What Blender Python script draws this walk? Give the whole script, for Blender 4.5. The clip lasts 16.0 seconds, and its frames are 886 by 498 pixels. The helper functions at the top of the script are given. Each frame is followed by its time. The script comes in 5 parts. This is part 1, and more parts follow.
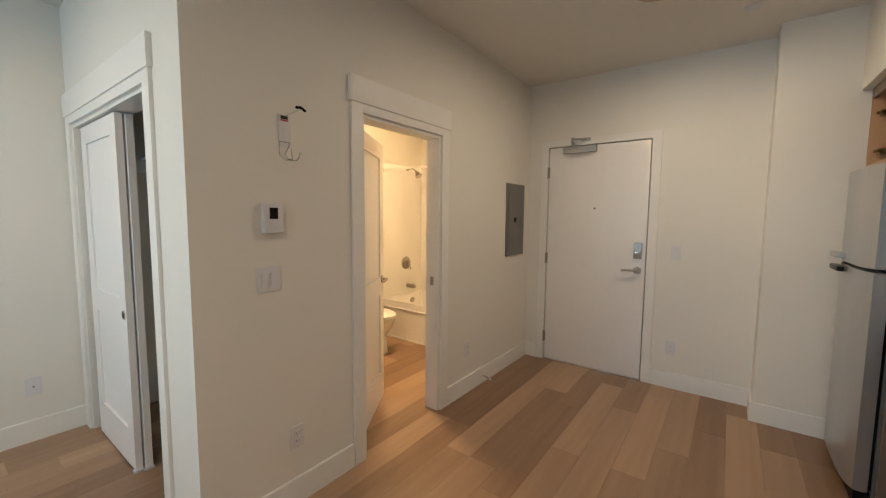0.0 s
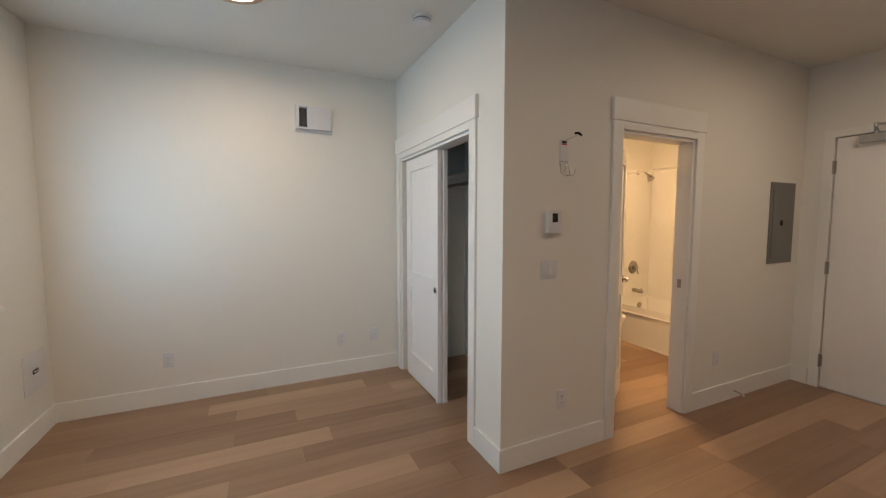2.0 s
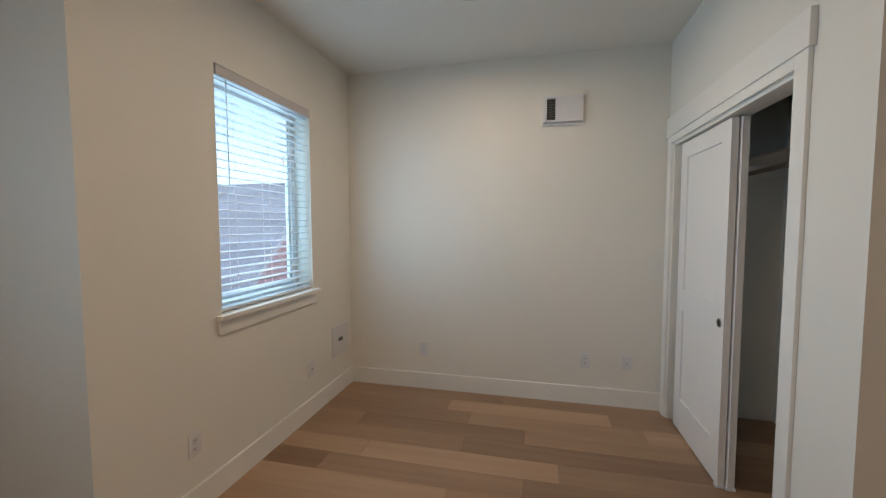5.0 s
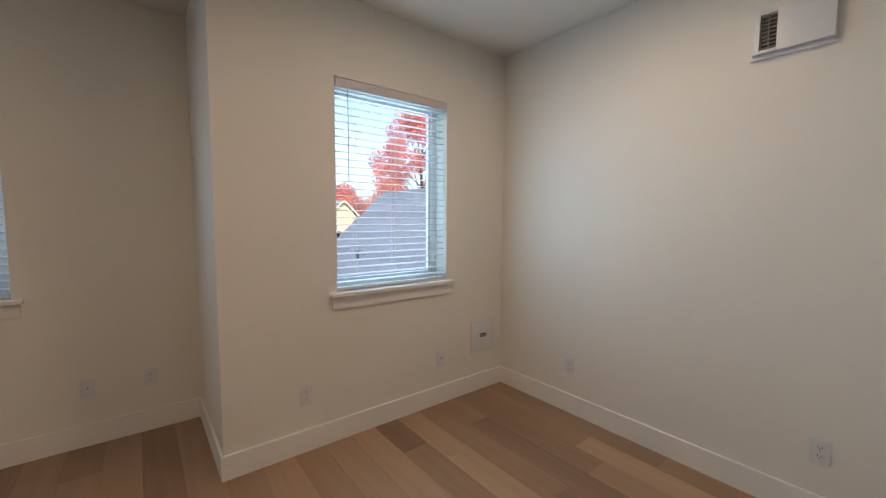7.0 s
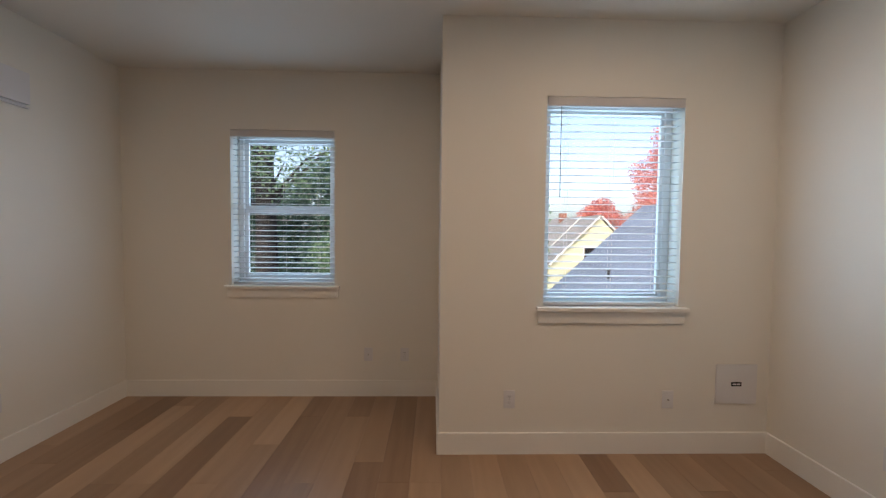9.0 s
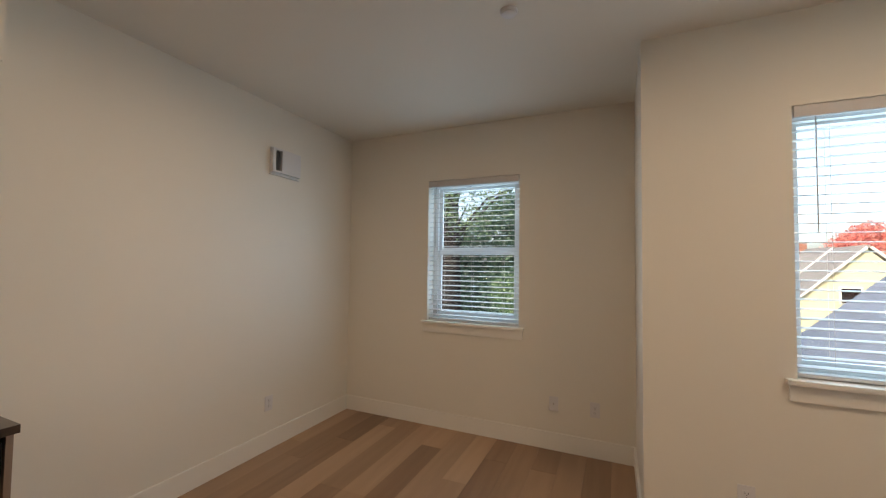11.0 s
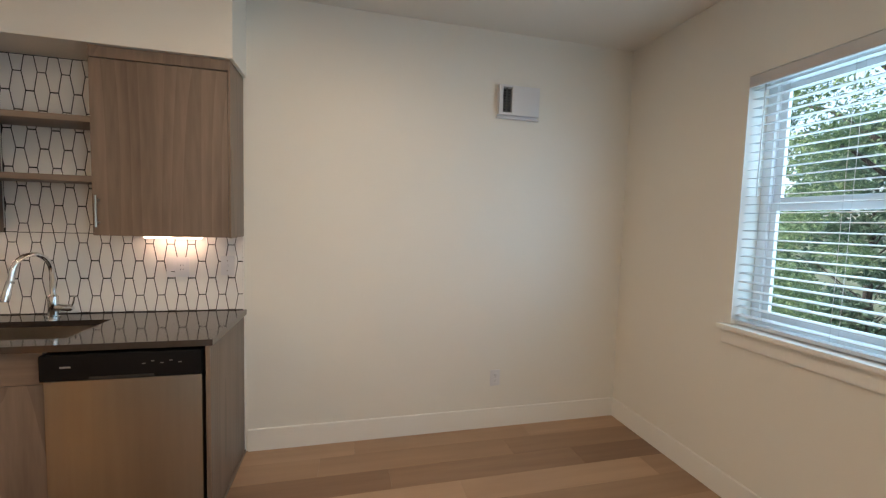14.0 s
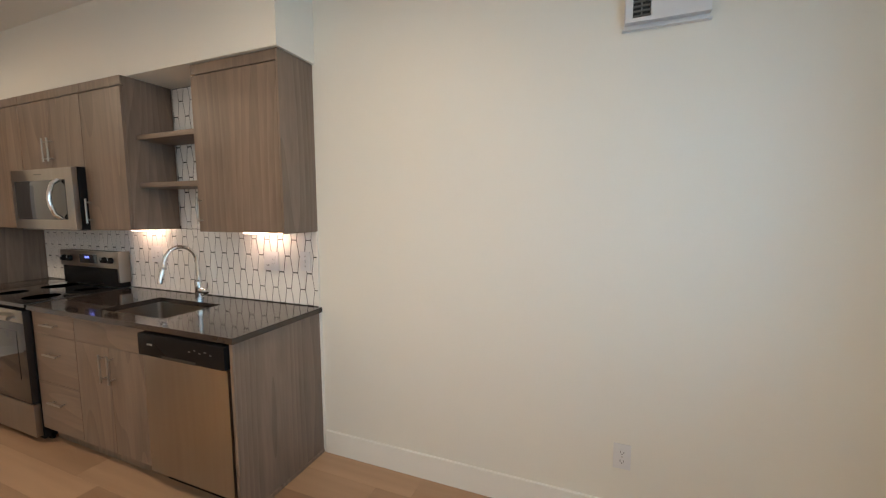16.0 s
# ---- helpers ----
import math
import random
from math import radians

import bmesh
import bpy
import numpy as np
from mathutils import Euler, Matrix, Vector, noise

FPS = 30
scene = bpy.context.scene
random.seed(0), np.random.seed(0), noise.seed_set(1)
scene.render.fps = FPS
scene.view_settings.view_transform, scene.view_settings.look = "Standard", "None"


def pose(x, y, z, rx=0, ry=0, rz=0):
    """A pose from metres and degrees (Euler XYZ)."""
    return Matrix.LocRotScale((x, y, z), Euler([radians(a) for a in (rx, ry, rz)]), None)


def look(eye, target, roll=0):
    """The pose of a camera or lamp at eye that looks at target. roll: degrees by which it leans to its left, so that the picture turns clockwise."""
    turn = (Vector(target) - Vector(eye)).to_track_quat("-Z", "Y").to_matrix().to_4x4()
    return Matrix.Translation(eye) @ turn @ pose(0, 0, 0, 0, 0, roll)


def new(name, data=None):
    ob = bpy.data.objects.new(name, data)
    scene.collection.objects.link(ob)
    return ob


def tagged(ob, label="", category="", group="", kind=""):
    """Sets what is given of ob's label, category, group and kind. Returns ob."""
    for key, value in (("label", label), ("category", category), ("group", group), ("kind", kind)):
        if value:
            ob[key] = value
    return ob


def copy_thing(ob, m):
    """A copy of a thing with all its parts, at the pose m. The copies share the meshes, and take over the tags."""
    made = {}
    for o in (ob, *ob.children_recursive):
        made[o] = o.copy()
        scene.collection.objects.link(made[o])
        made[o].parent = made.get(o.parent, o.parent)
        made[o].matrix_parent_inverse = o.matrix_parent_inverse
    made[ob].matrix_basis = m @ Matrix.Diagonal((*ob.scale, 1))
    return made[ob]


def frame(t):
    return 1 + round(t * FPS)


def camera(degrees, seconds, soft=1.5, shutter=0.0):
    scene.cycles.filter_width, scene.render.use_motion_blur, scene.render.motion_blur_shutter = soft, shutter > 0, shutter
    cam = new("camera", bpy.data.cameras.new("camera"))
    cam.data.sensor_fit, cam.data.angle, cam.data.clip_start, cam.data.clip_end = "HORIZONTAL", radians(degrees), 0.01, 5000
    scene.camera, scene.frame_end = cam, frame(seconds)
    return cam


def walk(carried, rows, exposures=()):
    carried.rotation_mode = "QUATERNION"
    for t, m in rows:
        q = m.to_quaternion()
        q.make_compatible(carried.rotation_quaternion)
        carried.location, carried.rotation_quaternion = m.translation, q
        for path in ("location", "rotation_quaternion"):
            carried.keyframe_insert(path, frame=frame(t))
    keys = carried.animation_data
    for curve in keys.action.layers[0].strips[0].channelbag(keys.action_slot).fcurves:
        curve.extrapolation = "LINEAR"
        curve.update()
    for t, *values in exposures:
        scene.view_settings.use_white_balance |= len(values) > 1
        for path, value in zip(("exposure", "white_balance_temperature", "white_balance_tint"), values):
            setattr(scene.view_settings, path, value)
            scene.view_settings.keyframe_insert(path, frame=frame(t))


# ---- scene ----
cam = camera(97.5, 16.0, soft=1.25)
PATH = [
    (0, (0.148, 0.111, 1.489), (-1.037, 1.712, 1.317), 0.5),
    (0.5, (0.205, -0.049, 1.465), (-1.116, 1.436, 1.242), 0.5),
    (1, (0.253, -0.204, 1.461), (-1.243, 1.105, 1.234), 0.4),
    (1.5, (0.26, -0.342, 1.462), (-1.409, 0.743, 1.273), 0.1),
    (2, (0.254, -0.482, 1.482), (-1.553, 0.363, 1.331), 0.0),
    (2.5, (0.239, -0.547, 1.476), (-1.658, 0.076, 1.368), 0.0),
    (3, (0.216, -0.591, 1.483), (-1.734, -0.16, 1.389), -0.1),
    (3.5, (0.198, -0.604, 1.48), (-1.785, -0.36, 1.388), -0.3),
    (4, (0.135, -0.582, 1.473), (-1.862, -0.539, 1.375), -0.4),
    (6.5, (-0.734, 0.394, 1.452), (-2.237, -0.915, 1.292), 0.4),
    (7, (-0.927, 0.457, 1.449), (-2.159, -1.111, 1.295), 0.3),
    (7.5, (-1.114, 0.542, 1.401), (-2.003, -1.246, 1.293), -0.3),
    (8, (-1.182, 0.584, 1.402), (-1.792, -1.318, 1.315), -0.2),
    (8.5, (-1.209, 0.592, 1.438), (-1.528, -1.38, 1.344), 0.2),
    (9, (-1.197, 0.597, 1.448), (-1.247, -1.401, 1.364), 0.6),
    (11.5, (-1.106, 0.518, 1.514), (-0.093, -1.198, 1.688), 0.5),
    (12, (-1.122, 0.402, 1.504), (0.104, -1.16, 1.745), 0.5),
    (12.5, (-1.203, 0.171, 1.509), (0.283, -1.164, 1.617), 0.9),
    (13, (-1.174, -0.107, 1.463), (0.47, -1.245, 1.426), 0.7),
    (13.5, (-1.198, -0.482, 1.475), (0.633, -1.281, 1.382), 1.5),
    (14, (-1.139, -0.74, 1.493), (0.8, -1.21, 1.355), 1.7),
    (14.5, (-0.989, -1.013, 1.496), (0.995, -1.218, 1.348), 1.1),
    (15, (-0.802, -1.263, 1.497), (1.187, -1.161, 1.312), 0.9),
    (15.5, (-0.619, -1.473, 1.493), (1.326, -1.047, 1.303), 0.2),
    (16, (-0.397, -1.655, 1.492), (1.451, -0.916, 1.295), -0.2),
]
EXPOSURES = [(0.0, 2.74, 6400, 8), (1.5, 2.60, 6500, 13), (3.5, 2.1, 6450, 12), (7.0, 2.12, 6700, 16), (9.0, 2.12, 6850, 19), (11.5, 2.42, 7500, 15), (12.2, 2.54, 7000, 11), (13.5, 2.80, 6650, 11), (14.5, 2.86, 6700, 13), (15.5, 3.08, 6850, 14), (16.0, 3.14, 6500, 10)]
walk(cam, [(t, look(eye, target, roll)) for t, eye, target, roll in PATH], EXPOSURES)
SKY, LAMP, BATH, LED = 0.105, 15.0, 36.0, 3.6

# ---- world, sun and exposure ----
world = bpy.data.worlds.new("world")
scene.world = world
world.use_nodes = True
wn, wl = world.node_tree.nodes, world.node_tree.links
sky = wn.new("ShaderNodeTexSky")
sky.sky_type, sky.sun_disc = "NISHITA", False
sky.sun_elevation, sky.sun_rotation = radians(30), radians(27)
sky.air_density, sky.dust_density, sky.ozone_density = 0.8, 4.0, 1.0
wl.new(sky.outputs[0], wn["Background"].inputs[0])
wn["Background"].inputs[1].default_value = SKY
sun_data = bpy.data.lights.new("sun", "SUN")
sun_data.energy, sun_data.angle, sun_data.color = 0.7, radians(20), (1.0, 0.95, 0.90)
sun = new("sun", sun_data)
sun.matrix_basis = look((0, 0, 60), (-13.5, -26.5, 43))


def daylight(name, x, y, z, w, h, watts):
    """The sky's light in a window's opening, shining into the room."""
    data = bpy.data.lights.new(name, "AREA")
    data.shape, data.size, data.size_y, data.energy, data.color = "RECTANGLE", w, h, watts, (0.45, 0.75, 1.0)
    new(name, data).matrix_basis = look((x, y, z), (x, y + 1.0, z))


# the open sky on the blinds and reveals, and what passes between the slats
daylight("daylight_alcove", -2.361, -2.125, 1.65, 0.80, 1.26, 2.8)
daylight("daylight_bay", 0.104, -3.030, 1.65, 0.80, 1.26, 2.0)
daylight("daylight_alcove_inner", -2.361, -1.908, 1.62, 0.84, 1.20, 1.6)
daylight("daylight_bay_inner", 0.104, -2.813, 1.62, 0.84, 1.20, 1.1)

# ---- materials ----
WARM = (1.0, 0.785, 0.565)


def mat(name, color, rough=0.5, metal=0.0, vary=0.06, scale=6.0, bump=0.0, bscale=60.0, stretch=(1, 1, 1), per_object=0.0, coat=0.0, spec=0.5, detail=4.0):
    """A principled surface with a slow and a fine variation of its colour, roughness and relief."""
    m = bpy.data.materials.new(name)
    m.use_nodes = True
    n, l = m.node_tree.nodes, m.node_tree.links
    b = n["Principled BSDF"]
    b.inputs["Metallic"].default_value = metal
    b.inputs["Coat Weight"].default_value = coat
    b.inputs["Specular IOR Level"].default_value = spec
    tc, mp = n.new("ShaderNodeTexCoord"), n.new("ShaderNodeMapping")
    mp.inputs["Scale"].default_value = stretch
    l.new(tc.outputs["Object"], mp.inputs["Vector"])
    a = n.new("ShaderNodeTexNoise")
    a.inputs["Scale"].default_value, a.inputs["Detail"].default_value = scale, detail
    f = n.new("ShaderNodeTexNoise")
    f.inputs["Scale"].default_value, f.inputs["Detail"].default_value = bscale, 3.0
    l.new(mp.outputs[0], a.inputs["Vector"])
    l.new(mp.outputs[0], f.inputs["Vector"])
    mix = n.new("ShaderNodeMix")
    mix.data_type = "RGBA"
    dark = tuple(c * (1 - vary * 2) for c in color)
    light = tuple(min(1, c * (1 + vary * 1.2)) for c in color)
    mix.inputs[6].default_value, mix.inputs[7].default_value = (*dark, 1), (*light, 1)
    add = n.new("ShaderNodeMath")
    add.operation = "MULTIPLY_ADD"
    l.new(f.outputs["Fac"], add.inputs[0])
    add.inputs[1].default_value = 0.4
    sub = n.new("ShaderNodeMath")
    sub.operation = "MULTIPLY_ADD"
    l.new(a.outputs["Fac"], sub.inputs[0])
    sub.inputs[1].default_value, sub.inputs[2].default_value = 1.2, -0.3
    l.new(sub.outputs[0], add.inputs[2])
    fac = add.outputs[0]
    if per_object:
        info = n.new("ShaderNodeObjectInfo")
        pm = n.new("ShaderNodeMath")
        pm.operation = "MULTIPLY_ADD"
        l.new(info.outputs["Random"], pm.inputs[0])
        pm.inputs[1].default_value = per_object
        l.new(fac, pm.inputs[2])
        fac = pm.outputs[0]
        comb = n.new("ShaderNodeCombineXYZ")
        r7 = n.new("ShaderNodeMath")
        r7.operation = "MULTIPLY"
        l.new(info.outputs["Random"], r7.inputs[0])
        r7.inputs[1].default_value = 37.0
        for i in range(3):
            l.new(r7.outputs[0], comb.inputs[i])
        l.new(comb.outputs[0], mp.inputs["Location"])
    l.new(fac, mix.inputs[0])
    l.new(mix.outputs[2], b.inputs["Base Color"])
    rr = n.new("ShaderNodeMapRange")
    l.new(f.outputs["Fac"], rr.inputs[0])
    rr.inputs[3].default_value, rr.inputs[4].default_value = max(0.02, rough * 0.85), min(1, rough * 1.15)
    l.new(rr.outputs[0], b.inputs["Roughness"])
    if bump:
        bp = n.new("ShaderNodeBump")
        bp.inputs["Strength"].default_value, bp.inputs["Distance"].default_value = bump, 0.002
        l.new(f.outputs["Fac"], bp.inputs["Height"])
        l.new(bp.outputs[0], b.inputs["Normal"])
    return m


def wood(name, dark, light, axis, rough=0.45, per_object=0.0, scale=1.0, contrast=1.0, fine=1.0, lines=0.10):
    """Wood with grain along one axis: fine fibres, broad figure, and a tone of its own for each board."""
    m = bpy.data.materials.new(name)
    m.use_nodes = True
    n, l = m.node_tree.nodes, m.node_tree.links
    b = n["Principled BSDF"]
    tc, mp = n.new("ShaderNodeTexCoord"), n.new("ShaderNodeMapping")
    l.new(tc.outputs["Object"], mp.inputs["Vector"])
    s = [9.0 * scale] * 3
    s[axis] = 0.9 * scale
    mp.inputs["Scale"].default_value = s
    fig = n.new("ShaderNodeTexNoise")
    fig.inputs["Scale"].default_value, fig.inputs["Detail"].default_value, fig.inputs["Distortion"].default_value = 1.0, 5.0, 0.6
    fib = n.new("ShaderNodeTexNoise")
    fib.inputs["Scale"].default_value, fib.inputs["Detail"].default_value = 9.0 if fine == 1.0 else 6.0, 3.0
    wav = n.new("ShaderNodeTexWave")
    wav.wave_type, wav.bands_direction = "BANDS", "XYZ"[0 if axis != 0 else 1]
    wav.inputs["Scale"].default_value, wav.inputs["Distortion"].default_value, wav.inputs["Detail"].default_value = 0.55, 14.0, 2.5
    wav.inputs["Detail Scale"].default_value = 0.7
    if lines > 0.1:
        wav.wave_profile = "SAW"
        wav.inputs["Distortion"].default_value, wav.inputs["Detail"].default_value, wav.inputs["Detail Scale"].default_value = 42.0, 1.0, 0.55
    for t in (fig, fib, wav):
        l.new(mp.outputs[0], t.inputs["Vector"])
    info = n.new("ShaderNodeObjectInfo")
    off = n.new("ShaderNodeVectorMath")
    off.operation = "SCALE"
    off.inputs[0].default_value = (13, 29, 17)
    l.new(info.outputs["Random"], off.inputs["Scale"])
    l.new(off.outputs[0], mp.inputs["Location"])

    def sum3(x, kx, y, ky):
        p = n.new("ShaderNodeMath")
        p.operation = "MULTIPLY"
        l.new(x, p.inputs[0])
        p.inputs[1].default_value = kx
        q = n.new("ShaderNodeMath")
        q.operation = "MULTIPLY_ADD"
        l.new(y, q.inputs[0])
        q.inputs[1].default_value = ky
        l.new(p.outputs[0], q.inputs[2])
        return q.outputs[0]

    base = 0.75 * contrast
    f1 = sum3(fig.outputs["Fac"], base * 1.15 / fine, fib.outputs["Fac"], 0.24 * contrast * fine)
    f2 = sum3(wav.outputs["Fac"], lines * contrast, f1, 1.0)
    f3 = sum3(info.outputs["Random"], per_object, f2, 1.0)
    mr = n.new("ShaderNodeMapRange")
    mid = (lines / 2 + 0.43 / fine + 0.12 * fine) * contrast + per_object / 2
    half = 0.30 * contrast + per_object * 0.5
    mr.inputs[1].default_value, mr.inputs[2].default_value = mid - half, mid + half
    l.new(f3, mr.inputs[0])
    mix = n.new("ShaderNodeMix")
    mix.data_type = "RGBA"
    mix.inputs[6].default_value, mix.inputs[7].default_value = (*dark, 1), (*light, 1)
    l.new(mr.outputs[0], mix.inputs[0])
    l.new(mix.outputs[2], b.inputs["Base Color"])
    rr = n.new("ShaderNodeMapRange")
    l.new(fib.outputs["Fac"], rr.inputs[0])
    rr.inputs[3].default_value, rr.inputs[4].default_value = rough * 0.85, rough * 1.2
    l.new(rr.outputs[0], b.inputs["Roughness"])
    bp = n.new("ShaderNodeBump")
    bp.inputs["Strength"].default_value, bp.inputs["Distance"].default_value = 0.25, 0.0008
    l.new(fib.outputs["Fac"], bp.inputs["Height"])
    l.new(bp.outputs[0], b.inputs["Normal"])
    return m


def glow(name, color, strength):
    m = bpy.data.materials.new(name)
    m.use_nodes = True
    b = m.node_tree.nodes["Principled BSDF"]
    b.inputs["Base Color"].default_value = (0.9, 0.9, 0.88, 1)
    b.inputs["Emission Color"].default_value = (*color, 1)
    b.inputs["Emission Strength"].default_value = strength
    return m


def clear_glass(name, tint=(0.95, 0.98, 0.98)):
    m = bpy.data.materials.new(name)
    m.use_nodes = True
    n, l = m.node_tree.nodes, m.node_tree.links
    n.remove(n["Principled BSDF"])
    tr, gl, mx, lw = n.new("ShaderNodeBsdfTransparent"), n.new("ShaderNodeBsdfGlossy"), n.new("ShaderNodeMixShader"), n.new("ShaderNodeLayerWeight")
    tr.inputs[0].default_value = (*tint, 1)
    gl.inputs["Roughness"].default_value = 0.02
    lw.inputs["Blend"].default_value = 0.5
    pw, sc = n.new("ShaderNodeMath"), n.new("ShaderNodeMath")
    pw.operation, sc.operation = "POWER", "MULTIPLY_ADD"
    l.new(lw.outputs["Facing"], pw.inputs[0])
    pw.inputs[1].default_value, sc.inputs[1].default_value, sc.inputs[2].default_value = 5.0, 0.7, 0.025
    l.new(pw.outputs[0], sc.inputs[0])
    l.new(sc.outputs[0], mx.inputs[0])
    l.new(tr.outputs[0], mx.inputs[1])
    l.new(gl.outputs[0], mx.inputs[2])
    l.new(mx.outputs[0], n["Material Output"].inputs[0])
    return m


PAINT = mat("wall_paint", (0.775, 0.745, 0.68), 0.55, vary=0.012, scale=1.3, bump=0.12, bscale=220)
CEIL = mat("ceiling_paint", (0.74, 0.715, 0.66), 0.7, vary=0.012, scale=1.1, bump=0.15, bscale=180)
TRIM = mat("trim_paint", (0.82, 0.80, 0.755), 0.45, vary=0.015, scale=3.0, bump=0.05, bscale=90)
DOORPAINT = mat("door_paint", (0.85, 0.825, 0.80), 0.32, vary=0.015, scale=4.0, bump=0.06, bscale=120, stretch=(3, 3, 0.6))
PLASTIC = mat("white_plastic", (0.70, 0.69, 0.70), 0.3, vary=0.01)
SLOT = mat("dark_slot", (0.02, 0.02, 0.02), 0.5, vary=0.05)
BLACK = mat("black_plastic", (0.012, 0.011, 0.011), 0.24, vary=0.02, scale=2, bscale=4, spec=0.07)
GLASSBLACK = mat("black_glass", (0.008, 0.008, 0.009), 0.05, vary=0.03, coat=0.5)
STEEL = mat("brushed_steel", (0.38, 0.345, 0.305), 0.30, metal=1.0, vary=0.05, scale=3, bump=0.03, bscale=120, stretch=(10, 10, 0.6))
FRIDGEPAINT = mat("grey_appliance_steel", (0.52, 0.52, 0.53), 0.33, metal=0.85, vary=0.03, scale=3, bump=0.02, bscale=120, stretch=(10, 10, 0.6))
for steel in (STEEL, FRIDGEPAINT):
    nodes = steel.node_tree.nodes
    tangent = nodes.new("ShaderNodeTangent")
    tangent.direction_type, tangent.axis = "RADIAL", "Z"
    nodes["Principled BSDF"].inputs["Anisotropic"].default_value = 0.75
    nodes["Principled BSDF"].inputs["Anisotropic Rotation"].default_value = 0.25
    steel.node_tree.links.new(tangent.outputs[0], nodes["Principled BSDF"].inputs["Tangent"])
CHROME = mat("chrome", (0.80, 0.80, 0.80), 0.07, metal=1.0, vary=0.02)
NICKEL = mat("satin_nickel", (0.40, 0.37, 0.335), 0.32, metal=1.0, vary=0.04)
BRONZE = mat("brass_hardware", (0.35, 0.20, 0.09), 0.35, metal=0.9, vary=0.08)
GREYMETAL = mat("grey_painted_metal", (0.19, 0.185, 0.175), 0.45, metal=0.3, vary=0.04, scale=5)
SILVERPAINT = mat("silver_painted_metal", (0.48, 0.48, 0.47), 0.38, metal=0.6, vary=0.03)
CABINET = wood("taupe_wood_veneer", (0.112, 0.076, 0.055), (0.272, 0.198, 0.149), 2, 0.42, per_object=0.08, scale=1.0, contrast=0.95, fine=1.7, lines=0.19)
CABINET_H = wood("taupe_wood_veneer_level_grain", (0.112, 0.076, 0.055), (0.272, 0.198, 0.149), 1, 0.42, per_object=0.08, scale=1.0, contrast=0.95, fine=1.7, lines=0.19)
CABIN_IN = wood("cabinet_inside_maple", (0.42, 0.24, 0.12), (0.55, 0.34, 0.19), 2, 0.45, scale=1.0, contrast=1.0)
SHELFWOOD = wood("taupe_wood_shelf", (0.130, 0.092, 0.068), (0.262, 0.196, 0.150), 1, 0.42, per_object=0.12, scale=1.25)
PLANK = wood("oak_vinyl_plank", (0.168, 0.088, 0.047), (0.475, 0.308, 0.192), 1, 0.34, per_object=0.74, scale=0.8, contrast=0.62)
QUARTZ = mat("dark_quartz", (0.042, 0.031, 0.026), 0.09, vary=0.14, scale=40, bscale=300, coat=0.3)
TILE = mat("white_glazed_tile", (0.80, 0.775, 0.745), 0.12, vary=0.02, scale=5, bump=0.04, bscale=30, per_object=0.3)
GROUT = mat("dark_grout", (0.045, 0.040, 0.037), 0.9, vary=0.1, scale=30)
PORCELAIN = mat("white_porcelain", (0.83, 0.81, 0.78), 0.1, vary=0.01)
ACRYLIC = mat("tub_surround", (0.82, 0.80, 0.76), 0.2, vary=0.01)
VINYL = mat("window_vinyl", (0.86, 0.87, 0.88), 0.35, vary=0.01)
VALANCE = mat("blind_valance", (0.60, 0.575, 0.57), 0.45, vary=0.02)
SLAT = mat("blind_slat", (0.64, 0.65, 0.66), 0.4, vary=0.01)
CORD = mat("blind_cord", (0.72, 0.72, 0.72), 0.7, vary=0.03)
GLASS = clear_glass("window_glass")
RINGMETAL = mat("champagne_ring", (0.50, 0.36, 0.26), 0.4, metal=0.8, vary=0.03)
LAMPGLOW = glow("lamp_diffuser", WARM, LAMP)
ENTRYGLOW = glow("entry_lamp_diffuser", WARM, LAMP * 1.0)
BATHGLOW = glow("bath_diffuser", (1.0, 0.66, 0.34), BATH)
LEDGLOW = glow("led_strip", (1.0, 0.66, 0.47), LED)
CLOCK = glow("oven_display", (0.10, 0.14, 0.9), 0.3)
RED = mat("red_print", (0.55, 0.04, 0.06), 0.5, vary=0.05)
CLEARP = clear_glass("clear_plastic", (0.90, 0.90, 0.90))

# ---- building helpers ----
BASE = {}


def box(bm, x0, x1, y0, y1, z0, z1, bevel=0.0, segments=2):
    x0, x1, y0, y1, z0, z1 = min(x0, x1), max(x0, x1), min(y0, y1), max(y0, y1), min(z0, z1), max(z0, z1)
    v = [bm.verts.new((x, y, z)) for z in (z0, z1) for x, y in ((x0, y0), (x1, y0), (x1, y1), (x0, y1))]
    fs = [bm.faces.new([v[i] for i in q]) for q in ((3, 2, 1, 0), (4, 5, 6, 7), (0, 1, 5, 4), (1, 2, 6, 5), (2, 3, 7, 6), (3, 0, 4, 7))]
    if bevel:
        edges = list({e for f in fs for e in f.edges})
        bmesh.ops.bevel(bm, geom=edges, offset=bevel, segments=segments, profile=0.7, affect="EDGES")
    return bm


def boxes(*rows, bevel=0.0):
    bm = bmesh.new()
    for r in rows:
        box(bm, *r, bevel=bevel)
    return bm


def cyl(bm, p, q, r, r2=None, segments=20, caps=True):
    """A round bar from p to q."""
    p, q = Vector(p), Vector(q)
    d = q - p
    m = Matrix.Translation((p + q) / 2) @ d.to_track_quat("Z", "Y").to_matrix().to_4x4()
    bmesh.ops.create_cone(bm, cap_ends=caps, segments=segments, radius1=r, radius2=r if r2 is None else r2, depth=d.length, matrix=m)
    return bm


